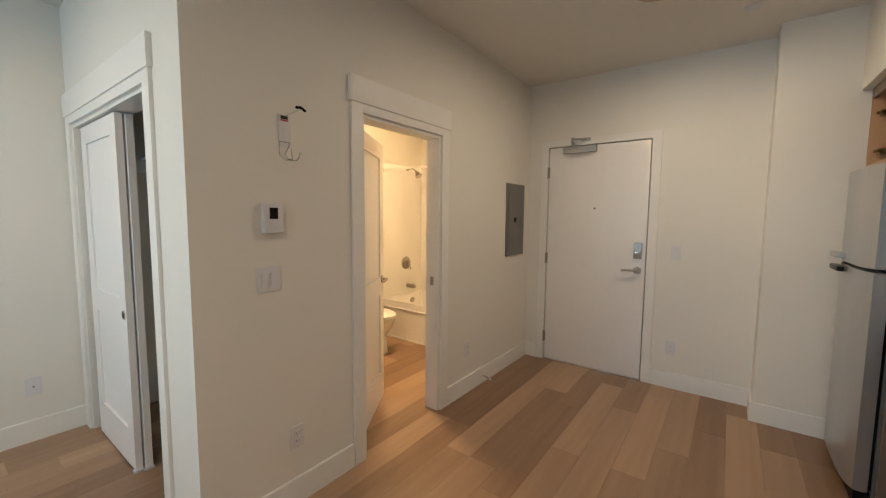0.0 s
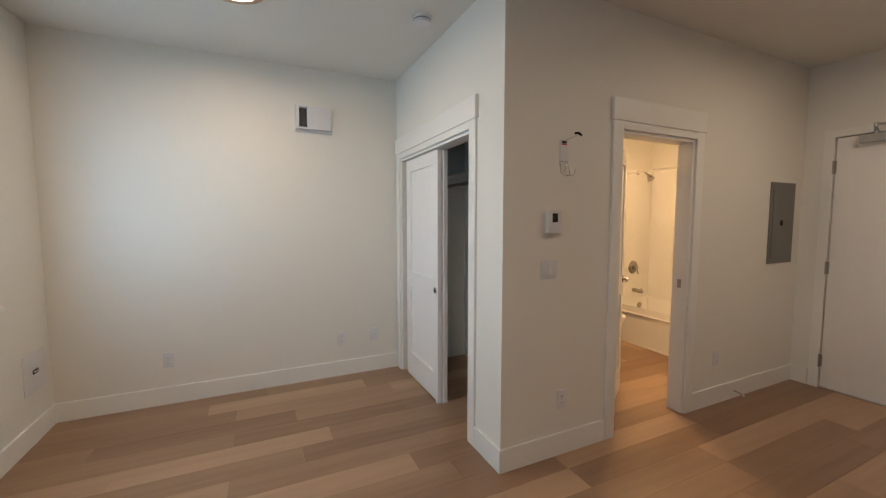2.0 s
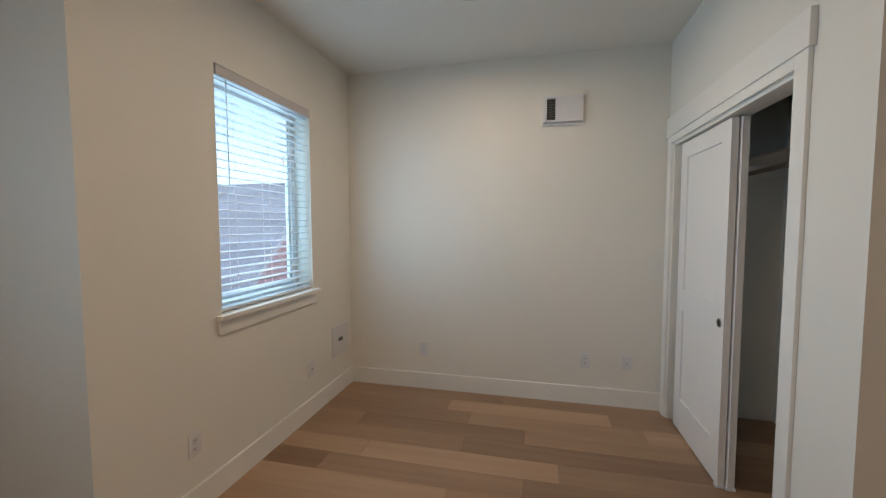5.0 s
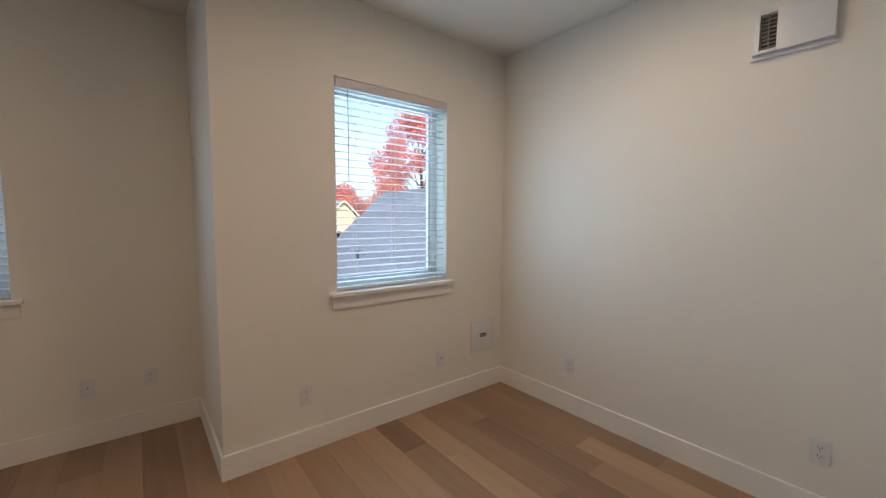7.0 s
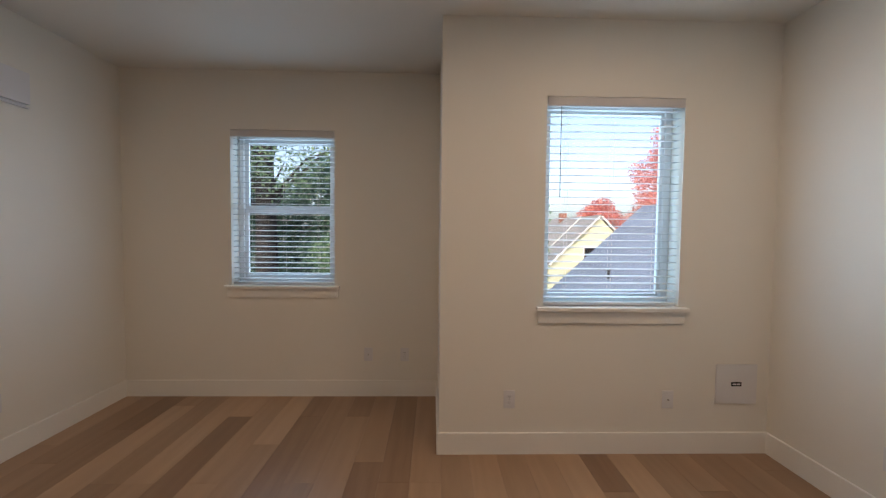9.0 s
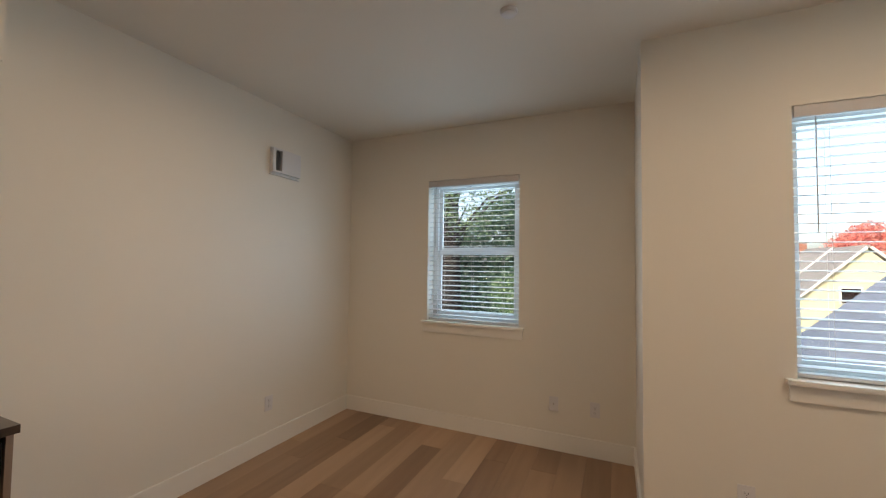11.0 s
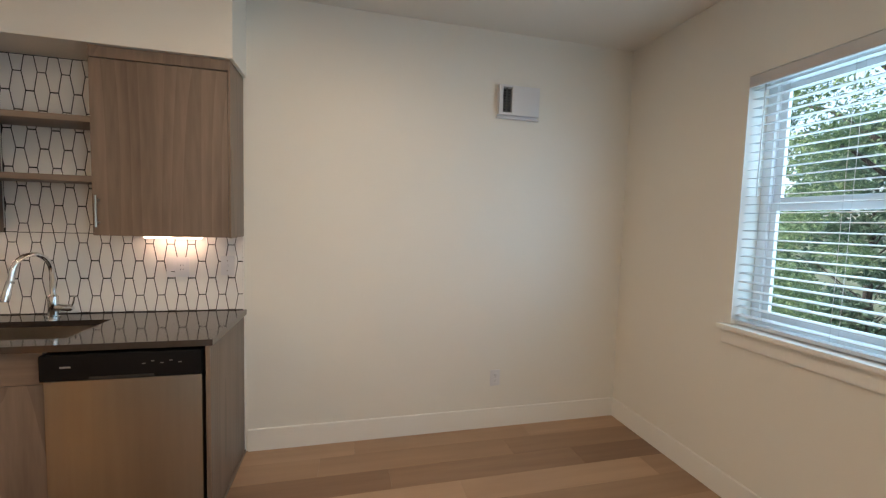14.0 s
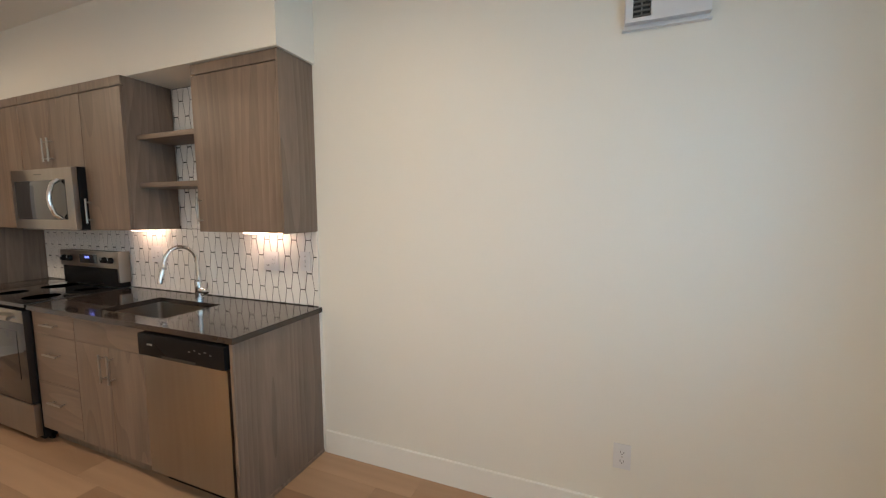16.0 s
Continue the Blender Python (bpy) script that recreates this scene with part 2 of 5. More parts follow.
def tube(bm, points, r, segments=12):
    """A bent pipe through points."""
    pts = [Vector(p) for p in points]
    rings, up = [], None
    for i, p in enumerate(pts):
        d = (pts[min(i + 1, len(pts) - 1)] - pts[max(i - 1, 0)]).normalized()
        up = Vector((0, 0, 1)) if up is None else up
        side = d.cross(up)
        if side.length < 0.1:
            side = d.cross(Vector((1, 0.2, 0)))
        side.normalize()
        top = side.cross(d).normalized()
        up = top
        rings.append([bm.verts.new(p + r * (math.cos(a) * side + math.sin(a) * top)) for a in [2 * math.pi * k / segments for k in range(segments)]])
    for a, b in zip(rings, rings[1:]):
        for k in range(segments):
            bm.faces.new((a[k], a[(k + 1) % segments], b[(k + 1) % segments], b[k]))
    bm.faces.new(rings[0][::-1])
    bm.faces.new(rings[-1])
    return bm


def lathe(bm, profile, centre, segments=32):
    """Turns (radius, height) pairs round the z axis at centre."""
    rings = []
    for r, h in profile:
        rings.append([bm.verts.new((centre[0] + r * math.cos(a), centre[1] + r * math.sin(a), centre[2] + h)) for a in [2 * math.pi * k / segments for k in range(segments)]])
    for a, b in zip(rings, rings[1:]):
        for k in range(segments):
            bm.faces.new((a[k], a[(k + 1) % segments], b[(k + 1) % segments], b[k]))
    if profile[0][0] > 1e-4:
        bm.faces.new(rings[0][::-1])
    if profile[-1][0] > 1e-4:
        bm.faces.new(rings[-1])
    return bm


def finish(bm, name, material, smooth=False):
    bmesh.ops.recalc_face_normals(bm, faces=bm.faces)
    me = bpy.data.meshes.new(name)
    bm.to_mesh(me)
    bm.free()
    me.materials.append(material)
    if smooth:
        me.shade_smooth()
        me.set_sharp_from_angle(angle=radians(35))
    return me


def thing(name, base, label, category, group="", kind=""):
    ob = new(name)
    ob.empty_display_size = 0.05
    ob.location = base
    BASE[ob.name] = Vector(base)
    return tagged(ob, label, category, group, kind)


def part(name, bm, material, parent, label="", smooth=True):
    base = BASE[parent.name]
    bmesh.ops.translate(bm, verts=bm.verts, vec=-base)
    ob = new(name, finish(bm, name, material, smooth))
    ob.parent = parent
    BASE[ob.name] = base
    return tagged(ob, label) if label else ob


def solid(name, bm, material, label, category, group="", kind="", base=None, smooth=True):
    """A thing, or a piece of the setting, that is one mesh."""
    base = Vector(base or (0, 0, 0))
    bmesh.ops.translate(bm, verts=bm.verts, vec=-base)
    ob = new(name, finish(bm, name, material, smooth))
    ob.location = base
    BASE[ob.name] = base
    return tagged(ob, label, category, group, kind)


def slab(axis, a0, a1, t0, t1, z0, z1, holes=()):
    """A wall along x (axis 0) or y (axis 1), from a0 to a1, between t0 and t1, with through holes (b0, b1, c0, c1)."""
    us = sorted({a0, a1, *[h[0] for h in holes], *[h[1] for h in holes]})
    zs = sorted({z0, z1, *[h[2] for h in holes], *[h[3] for h in holes]})
    full = {(i, j) for i in range(len(us) - 1) for j in range(len(zs) - 1)
            if not any(h[0] < (us[i] + us[i + 1]) / 2 < h[1] and h[2] < (zs[j] + zs[j + 1]) / 2 < h[3] for h in holes)}
    bm, known = bmesh.new(), {}

    def vert(u, t, z):
        key = (u, t, z)
        if key not in known:
            known[key] = bm.verts.new((u, t, z) if axis == 0 else (t, u, z))
        return known[key]

    for i, j in full:
        u0, u1, w0, w1 = us[i], us[i + 1], zs[j], zs[j + 1]
        for t in (t0, t1):
            bm.faces.new([vert(u0, t, w0), vert(u1, t, w0), vert(u1, t, w1), vert(u0, t, w1)])
        for di, dj, (p, q) in ((-1, 0, ((u0, w0), (u0, w1))), (1, 0, ((u1, w0), (u1, w1))), (0, -1, ((u0, w0), (u1, w0))), (0, 1, ((u0, w1), (u1, w1)))):
            if (i + di, j + dj) not in full:
                bm.faces.new([vert(p[0], t0, p[1]), vert(q[0], t0, q[1]), vert(q[0], t1, q[1]), vert(p[0], t1, p[1])])
    return bm


# ---- plan ----
KX, WX, BX, JX = 1.465, -3.435, -1.578, -1.245      # kitchen wall, alcove end wall, bath wall, corner of the deeper bay
AY, SY, CY, EY, EY2 = -1.895, -2.800, 0.745, 3.950, 3.685  # alcove window wall, bay window wall, closet wall, entry wall, its nearer part
CEILZ = 2.81
WIN_A = (-2.807, -1.915, 0.975, 2.325)
WIN_B = (-0.339, 0.546, 0.975, 2.312)


def wall(name, bm, label):
    return solid(name, bm, PAINT, label, "wall", kind="structure", smooth=False)


wall("wall_kitchen", slab(1, SY - 0.2, EY + 0.15, KX, KX + 0.15, -0.03, CEILZ), "cream-white painted wall behind the kitchen run")
wall("wall_bay_window", slab(0, JX, KX, SY - 0.2, SY, -0.03, CEILZ, [WIN_B]), "cream-white painted wall with a double-hung window")
wall("wall_bay_return", slab(1, SY - 0.2, AY, JX - 0.2, JX, -0.03, CEILZ), "short cream-white painted return wall")
wall("wall_alcove_window", slab(0, WX - 0.15, JX - 0.2, AY - 0.2, AY, -0.03, CEILZ, [WIN_A]), "cream-white painted wall with one tall window")
wall("wall_alcove_end", slab(1, AY, 1.62, WX - 0.15, WX, -0.03, CEILZ), "cream-white painted end wall of the sleeping alcove")
wall("wall_closet", slab(0, WX, BX, CY, CY + 0.12, -0.03, CEILZ, [(-3.325, -1.955, -0.03, 2.05)]), "cream-white painted wall with a closet opening")
wall("wall_bath", slab(1, CY + 0.12, EY + 0.3, BX - 0.12, BX, -0.03, CEILZ, [(1.655, 2.405, -0.03, 2.06)]), "cream-white painted wall with the bathroom doorway")
wall("wall_entry", slab(0, BX, 0.345, EY, EY + 0.15, -0.03, CEILZ, [(-1.41, -0.40, -0.03, 2.215)]), "cream-white painted wall with the entry door")
wall("wall_entry_chase", slab(0, 0.345, KX, EY2, EY + 0.15, -0.03, CEILZ), "cream-white painted boxed-out wall beside the refrigerator")
wall("wall_closet_back", slab(0, WX, BX - 0.12, 1.50, 1.62, -0.03, CEILZ), "plain white wall between closet and bathroom")
wall("wall_bath_end", slab(1, 1.62, 4.37, -3.42, -3.30, -0.03, CEILZ), "plain white bathroom end wall")
wall("wall_bath_back", slab(0, -3.30, BX - 0.12, 4.25, 4.37, -0.03, CEILZ), "plain white bathroom back wall")
wall("wall_corridor", slab(0, BX, KX, EY + 0.6, EY + 0.7, -0.03, CEILZ), "plain wall behind the entry door")
solid("ceiling", boxes((WX - 0.15, KX + 0.15, SY - 0.2, 4.65, CEILZ, CEILZ + 0.2)), CEIL, "flat white painted ceiling", "ceiling", kind="structure", smooth=False)
solid("soffit_kitchen", boxes((1.182, KX, -0.130, 2.84, 2.32, CEILZ), (0.756, KX, 2.84, EY2, 2.29, CEILZ)), PAINT, "cream-white painted soffit over the wall cabinets", "soffit", kind="structure", smooth=False)
floor = solid("floor", boxes((JX - 0.2, KX + 0.15, SY - 0.2, 4.65, -0.05, -0.009), (WX - 0.15, JX - 0.2, AY - 0.2, 4.65, -0.05, -0.009)), GROUT, "light oak plank floor in mixed tan tones", "floor", kind="structure", smooth=False)


def baseboards():
    h, t = 0.142, 0.015
    runs = [
        (KX - t, KX, SY, -0.13), (JX, KX - t, SY, SY + t), (JX, JX + t, SY + t, AY + t), (WX, JX, AY, AY + t), (WX, WX + t, AY + t, CY),
        (-1.868, BX + t, CY - t, CY), (BX, BX + t, CY, 1.563), (BX, BX + t, 2.492, EY - t), (BX, -1.445, EY - t, EY),
        (-0.362, 0.345, EY - t, EY), (0.345 - t, 0.345, EY2 - t, EY - t), (0.345, 1.30, EY2 - t, EY2),
    ]
    for x0, x1, y0, y1 in runs:
        bm = bmesh.new()
        box(bm, x0, x1, y0, y1, 0.0, h)
        top = [e for e in bm.edges if all(v.co.z > h - 1e-4 for v in e.verts)]
        bmesh.ops.bevel(bm, geom=top, offset=0.003, segments=2, affect="EDGES")
        solid("baseboard", bm, TRIM, "tall white painted flat baseboard along the wall", "baseboard", "baseboards", "structure")


baseboards()


def casing(name, axis, a0, a1, face, out, top, label, jamb):
    """Flat side casings, a frieze and a thicker head board round a doorway. out: the way the wall faces; jamb: depth of the lining."""
    t, w = 0.016, 0.085
    ob = thing(name, ((a0 + a1) / 2, face, 0) if axis == 0 else (face, (a0 + a1) / 2, 0), label, "door frame", kind="structure")

    def put(pname, u0, u1, d0, d1, z0, z1):
        d0, d1 = face + out * d0, face + out * d1
        bm = boxes((u0, u1, d0, d1, z0, z1) if axis == 0 else (d0, d1, u0, u1, z0, z1), bevel=0.002)
        part(pname, bm, TRIM, ob)

    put("side_casing", a0 - w, a0 - 0.004, 0, t, 0, top + 0.055)
    put("side_casing", a1 + 0.004, a1 + w, 0, t, 0, top + 0.055)
    put("frieze", a0 - 0.004, a1 + 0.004, 0, t, top + 0.004, top + 0.055)
    put("head_board", a0 - w - 0.014, a1 + w + 0.014, 0, 0.024, top + 0.055, top + 0.195)
    put("jamb", a0, a0 + 0.018, -jamb, -0.002, 0, top - 0.018)
    put("jamb", a1 - 0.018, a1, -jamb, -0.002, 0, top - 0.018)
    put("jamb", a0, a1, -jamb, -0.002, top - 0.018, top)
    return ob


casing("trim_closet", 0, -3.325, -1.955, CY, -1, 2.05, "white painted craftsman trim round the closet opening", 0.118)
bath_frame = casing("trim_bath", 1, 1.655, 2.405, BX, 1, 2.06, "white painted craftsman trim round the bathroom doorway", 0.118)
part("strike_plate", boxes((BX - 0.075, BX - 0.045, 2.3845, 2.3865, 0.965, 1.03)), NICKEL, bath_frame, "satin nickel strike plate")


# ---- windows and blinds ----
def window(name, span, face, hung, label):
    x0, x1, z0, z1 = span
    ob = thing(name, ((x0 + x1) / 2, face, z0), label, "window", kind="structure")
    f0, f1, w = face - 0.185, face - 0.135, 0.045
    fr = part("window_frame", boxes((x0, x0 + w, f0, f1, z0, z1), (x1 - w, x1, f0, f1, z0, z1), (x0 + w, x1 - w, f0, f1, z0, z0 + w), (x0 + w, x1 - w, f0, f1, z1 - w, z1), bevel=0.003), VINYL, ob)
    zm = z0 + 0.665
    lights = [(z0 + w, zm, 0.0), (zm, z1 - w, -0.018)] if hung else [(z0 + w, z1 - w, 0.0)]
    for c0, c1, d in lights:
        s = 0.035 if hung else 0.022
        a, b = f0 + 0.012 + d, f0 + 0.036 + d
        sash = part("sash", boxes((x0 + w, x0 + w + s, a, b, c0, c1), (x1 - w - s, x1 - w, a, b, c0, c1), (x0 + w + s, x1 - w - s, a, b, c0, c0 + s), (x0 + w + s, x1 - w - s, a, b, c1 - s, c1), bevel=0.003), VINYL, ob)
        pane = part("pane", boxes((x0 + w + s, x1 - w - s, a + 0.009, a + 0.015, c0 + s, c1 - s)), GLASS, ob, "clear window glass", smooth=False)
        pane.visible_shadow = False
    # lining of the opening, sill board and apron
    part("window_sill", boxes((x0 - 0.048, x1 + 0.048, face - 0.0, face + 0.045, z0 - 0.024, z0 + 0.001), (x0 + 0.001, x1 - 0.001, f1, face, z0 - 0.020, z0 + 0.001), bevel=0.003), TRIM, ob)
    part("apron", boxes((x0 - 0.035, x1 + 0.035, face, face + 0.016, z0 - 0.105, z0 - 0.024), bevel=0.002), TRIM, ob)
    return ob


window("window_1", WIN_A, AY, False, "tall white vinyl picture window with a painted sill")
window("window_2", WIN_B, SY, True, "white vinyl double-hung window with a painted sill")


def blind(span, face, wand_x, label):
    x0, x1, z0, z1 = span
    x0, x1 = x0 + 0.008, x1 - 0.008
    ob = thing("window_blind", ((x0 + x1) / 2, face, z0), label, "blind", "window blinds")
    yc = face - 0.045
    part("valance", boxes((x0 - 0.003, x1 + 0.003, face - 0.004, face + 0.010, z1 - 0.064, z1 - 0.007), bevel=0.003), VALANCE, ob)
    part("headrail", boxes((x0, x1, yc - 0.026, yc + 0.026, z1 - 0.045, z1 - 0.004), bevel=0.002), SLAT, ob)
    part("bottom_rail", boxes((x0, x1, yc - 0.026, yc + 0.026, z0 + 0.008, z0 + 0.026), bevel=0.004), SLAT, ob)
    count = round((z1 - 0.07 - z0 - 0.03) / 0.0465)
    data = None
    for i in range(count):
        z = z0 + 0.055 + i * (z1 - 0.075 - z0 - 0.055) / (count - 1)
        if data is None:
            bm, rows = bmesh.new(), []
            for k in range(7):
                u = k / 6 - 0.5
                y, h = u * 0.050, 0.0026 * (1 - 4 * u * u) - u * 0.0036
                rows.append([bm.verts.new((s, y, h + e)) for s, e in ((x0, 0), (x1, 0), (x1, 0.0026), (x0, 0.0026))])
            for a, b in zip(rows, rows[1:]):
                for k in range(4):
                    bm.faces.new((a[k], a[(k + 1) % 4], b[(k + 1) % 4], b[k]))
            bm.faces.new(rows[0])
            bm.faces.new(rows[-1][::-1])
            data = finish(bm, "slat", SLAT, True)
        s = new("slat", data)
        s.parent = ob
        s.location = Vector((0, yc, z)) - BASE[ob.name]
    for x in (x0 + 0.14, (x0 + x1) / 2, x1 - 0.14):
        bm = bmesh.new()
        for dy in (-0.027, 0.027):
            cyl(bm, (x, yc + dy, z0 + 0.02), (x, yc + dy, z1 - 0.05), 0.0009, segments=5)
        part("ladder_cord", bm, CORD, ob)
    bm = cyl(bmesh.new(), (wand_x, face - 0.010, z1 - 0.64), (wand_x, face - 0.012, z1 - 0.055), 0.0035, segments=8)
    part("tilt_wand", bm, SILVERPAINT, ob, "thin grey tilt wand")


blind(WIN_A, AY, WIN_A[1] - 0.095, "white horizontal slat blind, slats open, at the alcove window")
blind(WIN_B, SY, WIN_B[1] - 0.075, "white horizontal slat blind, slats open, at the bay window")

# ---- doors ----
def shaker_leaf(bm, u0, u1, z0, z1, d0, d1, panels, stile=0.105):
    """A door leaf in the x-z plane between depths d0 (front) and d1, with sunk panels (z0, z1) on both faces."""
    zs = [z0] + [z for p in panels for z in p] + [z1]
    box(bm, u0, u0 + stile, d0, d1, z0, z1)
    box(bm, u1 - stile, u1, d0, d1, z0, z1)
    for a, b in zip(zs[0::2], zs[1::2]):
        box(bm, u0 + stile, u1 - stile, d0, d1, a, b)
    for a, b in panels:
        box(bm, u0 + stile, u1 - stile, d0 + 0.011, d1 - 0.011, a, b)
    return bm


for n, (x0, x1, y0, y1) in enumerate(((-3.225, -2.515, CY + 0.022, CY + 0.056), (-3.210, -2.500, CY + 0.066, CY + 0.100))):
    leaf = thing("closet_door", ((x0 + x1) / 2, y0, 0.012), "white two-panel sliding closet door, slid open" if n == 0 else "second white sliding closet door behind the first", "sliding door", "closet doors")
    part("leaf", shaker_leaf(bmesh.new(), x0, x1, 0.012, 2.022, y0, y1, [(0.235, 0.865), (1.005, 1.915)]), DOORPAINT, leaf, smooth=False)
    if n == 0:
        cup = bmesh.new()
        cyl(cup, (x1 - 0.052, y0 - 0.003, 0.915), (x1 - 0.052, y0 + 0.004, 0.915), 0.026, segments=28)
        pull = part("finger_pull", cup, NICKEL, leaf, "round satin nickel finger pull")
        part("cup", cyl(bmesh.new(), (x1 - 0.052, y0 - 0.0045, 0.915), (x1 - 0.052, y0 - 0.002, 0.915), 0.019, segments=24), SLOT, pull)
    part("floor_guide", boxes((x1 - 0.03, x1 + 0.005, y0 - 0.008, y1 + 0.006, 0.0, 0.012)), PLASTIC, leaf)

closet_shelf = thing("closet_shelf", (-2.6, 1.30, 1.80), "white closet shelf with a hanging rod", "shelf")
part("board", boxes((WX, BX - 0.125, 1.14, 1.498, 1.880, 1.898), bevel=0.002), TRIM, closet_shelf)
part("cleat", boxes((WX, BX - 0.125, 1.480, 1.498, 1.790, 1.880)), TRIM, closet_shelf)
part("side_cleat", boxes((WX, WX + 0.018, 0.87, 1.480, 1.790, 1.880)), TRIM, closet_shelf)
part("hanging_rod", cyl(bmesh.new(), (WX + 0.018, 1.17, 1.800), (BX - 0.125, 1.17, 1.800), 0.016), NICKEL, closet_shelf, "steel hanging rod")

# entry door with its steel frame
entry = thing("door_entry", (-0.905, EY, 0), "white flush entry door, closed, with nickel hardware", "door", kind="structure")
part("door_leaf", boxes((-1.362, -0.451, EY + 0.004, EY + 0.048, 0.014, 2.165), bevel=0.002), DOORPAINT, entry)
part("door_jamb", boxes((-1.44, -1.370, EY - 0.012, EY + 0.10, 0, 2.235)), TRIM, entry)
part("door_jamb", boxes((-0.440, -0.365, EY - 0.012, EY + 0.10, 0, 2.235)), TRIM, entry)
part("door_head", boxes((-1.370, -0.440, EY - 0.012, EY + 0.10, 2.173, 2.235)), TRIM, entry)
# dark sheet added behind the leaf, its colour giving the shade in the gaps
part("gap_shade_sheet", boxes((-1.370, -0.440, EY + 0.050, EY + 0.085, 0, 2.173)), SLOT, entry)
part("threshold", boxes((-1.370, -0.440, EY - 0.01, EY + 0.10, 0.0, 0.010), bevel=0.003), CHROME, entry, "bright metal threshold")
for z in (0.245, 1.065, 1.925):
    h = cyl(bmesh.new(), (-1.372, EY - 0.007, z - 0.055), (-1.372, EY - 0.007, z + 0.055), 0.0085, segments=12)
    box(h, -1.390, -1.355, EY - 0.003, EY + 0.004, z - 0.052, z + 0.052)
    part("hinge", h, NICKEL, entry, "steel butt hinge")
part("peephole", cyl(bmesh.new(), (-0.906, EY - 0.001, 1.568), (-0.906, EY + 0.006, 1.568), 0.008, segments=16), SLOT, entry, "small dark peephole")
closer = part("door_closer", boxes((-1.215, -0.905, EY - 0.052, EY + 0.003, 2.098, 2.160), bevel=0.006), SILVERPAINT, entry, "silver overhead door closer")
arm = bmesh.new()
cyl(arm, (-1.125, EY - 0.028, 2.16), (-1.125, EY - 0.028, 2.195), 0.014)
tube(arm, [(-1.125, EY - 0.028, 2.190), (-1.10, EY - 0.12, 2.205)], 0.009)
tube(arm, [(-1.10, EY - 0.12, 2.215), (-1.00, EY - 0.015, 2.222)], 0.009)
cyl(arm, (-1.10, EY - 0.12, 2.195), (-1.10, EY - 0.12, 2.228), 0.013)
box(arm, -1.045, -0.965, EY - 0.022, EY - 0.011, 2.205, 2.235)
part("closer_arm", arm, SILVERPAINT, closer)
lock = part("deadbolt", boxes((-0.548, -0.478, EY - 0.026, EY + 0.005, 1.115, 1.262), bevel=0.012), NICKEL, entry, "satin nickel deadbolt housing")
part("thumb_turn", boxes((-0.530, -0.500, EY - 0.044, EY - 0.025, 1.165, 1.180), bevel=0.004), CHROME, lock)
lev = cyl(bmesh.new(), (-0.513, EY + 0.005, 1.010), (-0.513, EY - 0.012, 1.010), 0.034, segments=28)
cyl(lev, (-0.513, EY - 0.010, 1.010), (-0.513, EY - 0.055, 1.010), 0.012)
tube(lev, [(-0.513, EY - 0.05, 1.010), (-0.545, EY - 0.058, 1.012), (-0.600, EY - 0.058, 1.010), (-0.635, EY - 0.052, 1.004)], 0.0095)
part("door_lever", lev, NICKEL, entry, "satin nickel lever handle")
part("latch_plate", boxes((-0.442, -0.4385, EY - 0.0135, EY + 0.03, 0.98, 1.045), (-0.442, -0.4385, EY - 0.0135, EY + 0.03, 1.16, 1.225)), NICKEL, entry)

# bathroom door, standing open into the bathroom
bdoor = thing("bath_door", (0, 0, 0), "white two-panel bathroom door standing ajar", "door")
part("leaf", shaker_leaf(bmesh.new(), 0, 0.728, 0.012, 2.030, -0.0175, 0.0175, [(0.235, 0.865), (1.005, 1.915)]), DOORPAINT, bdoor, smooth=False)
for s in (-1, 1):
    k = cyl(bmesh.new(), (0.668, s * 0.017, 0.985), (0.668, s * 0.026, 0.985), 0.030, segments=24)
    cyl(k, (0.668, s * 0.02, 0.985), (0.668, s * 0.062, 0.985), 0.011)
    tube(k, [(0.668, s * 0.058, 0.985), (0.625, s * 0.066, 0.986), (0.565, s * 0.060, 0.982)], 0.009)
    part("lever", k, NICKEL, bdoor, "satin nickel lever")
for z in (0.25, 1.02, 1.80):
    part("hinge", cyl(bmesh.new(), (-0.006, 0.018, z - 0.045), (-0.006, 0.018, z + 0.045), 0.007, segments=10), NICKEL, bdoor)
part("latch", boxes((0.7275, 0.7295, -0.012, 0.012, 0.955, 1.015)), NICKEL, bdoor)
bdoor.matrix_basis = pose(-1.705, 1.695, 0, 0, 0, 122.5)


# ---- wall plates, each built to face -y at the origin ----
def plate(name, w, h, label, category, group):
    ob = thing(name, (0, 0, 0), label, category, group)
    part("cover_plate", boxes((-w / 2, w / 2, -0.006, 0.0, -h / 2, h / 2), bevel=0.0025), PLASTIC, ob)
    return ob


def outlet(label="white duplex outlet on a painted wall"):
    ob = plate("wall_outlet", 0.074, 0.118, label, "outlet", "wall outlets")
    for z in (-0.021, 0.021):
        r = part("receptacle", boxes((-0.017, 0.017, -0.008, -0.005, z - 0.014, z + 0.014), bevel=0.003), PLASTIC, ob)
        part("slots", boxes((-0.008, -0.006, -0.0086, -0.0078, z - 0.003, z + 0.007), (0.006, 0.008, -0.0086, -0.0078, z - 0.003, z + 0.006), (-0.002, 0.002, -0.0086, -0.0078, z - 0.010, z - 0.006)), SLOT, r)
    part("screw", cyl(bmesh.new(), (0, -0.0075, 0), (0, -0.005, 0), 0.003, segments=10), NICKEL, ob)
    return ob


def rocker(count, label):
    ob = plate("light_switch", 0.028 + 0.046 * count, 0.118, label, "switch", "light switches")
    for i in range(count):
        x = (i - (count - 1) / 2) * 0.046
        bm = boxes((x - 0.0165, x + 0.0165, -0.0095, -0.004, -0.033, 0.033), bevel=0.002)
        part("rocker", bm, PLASTIC, ob)
    return ob


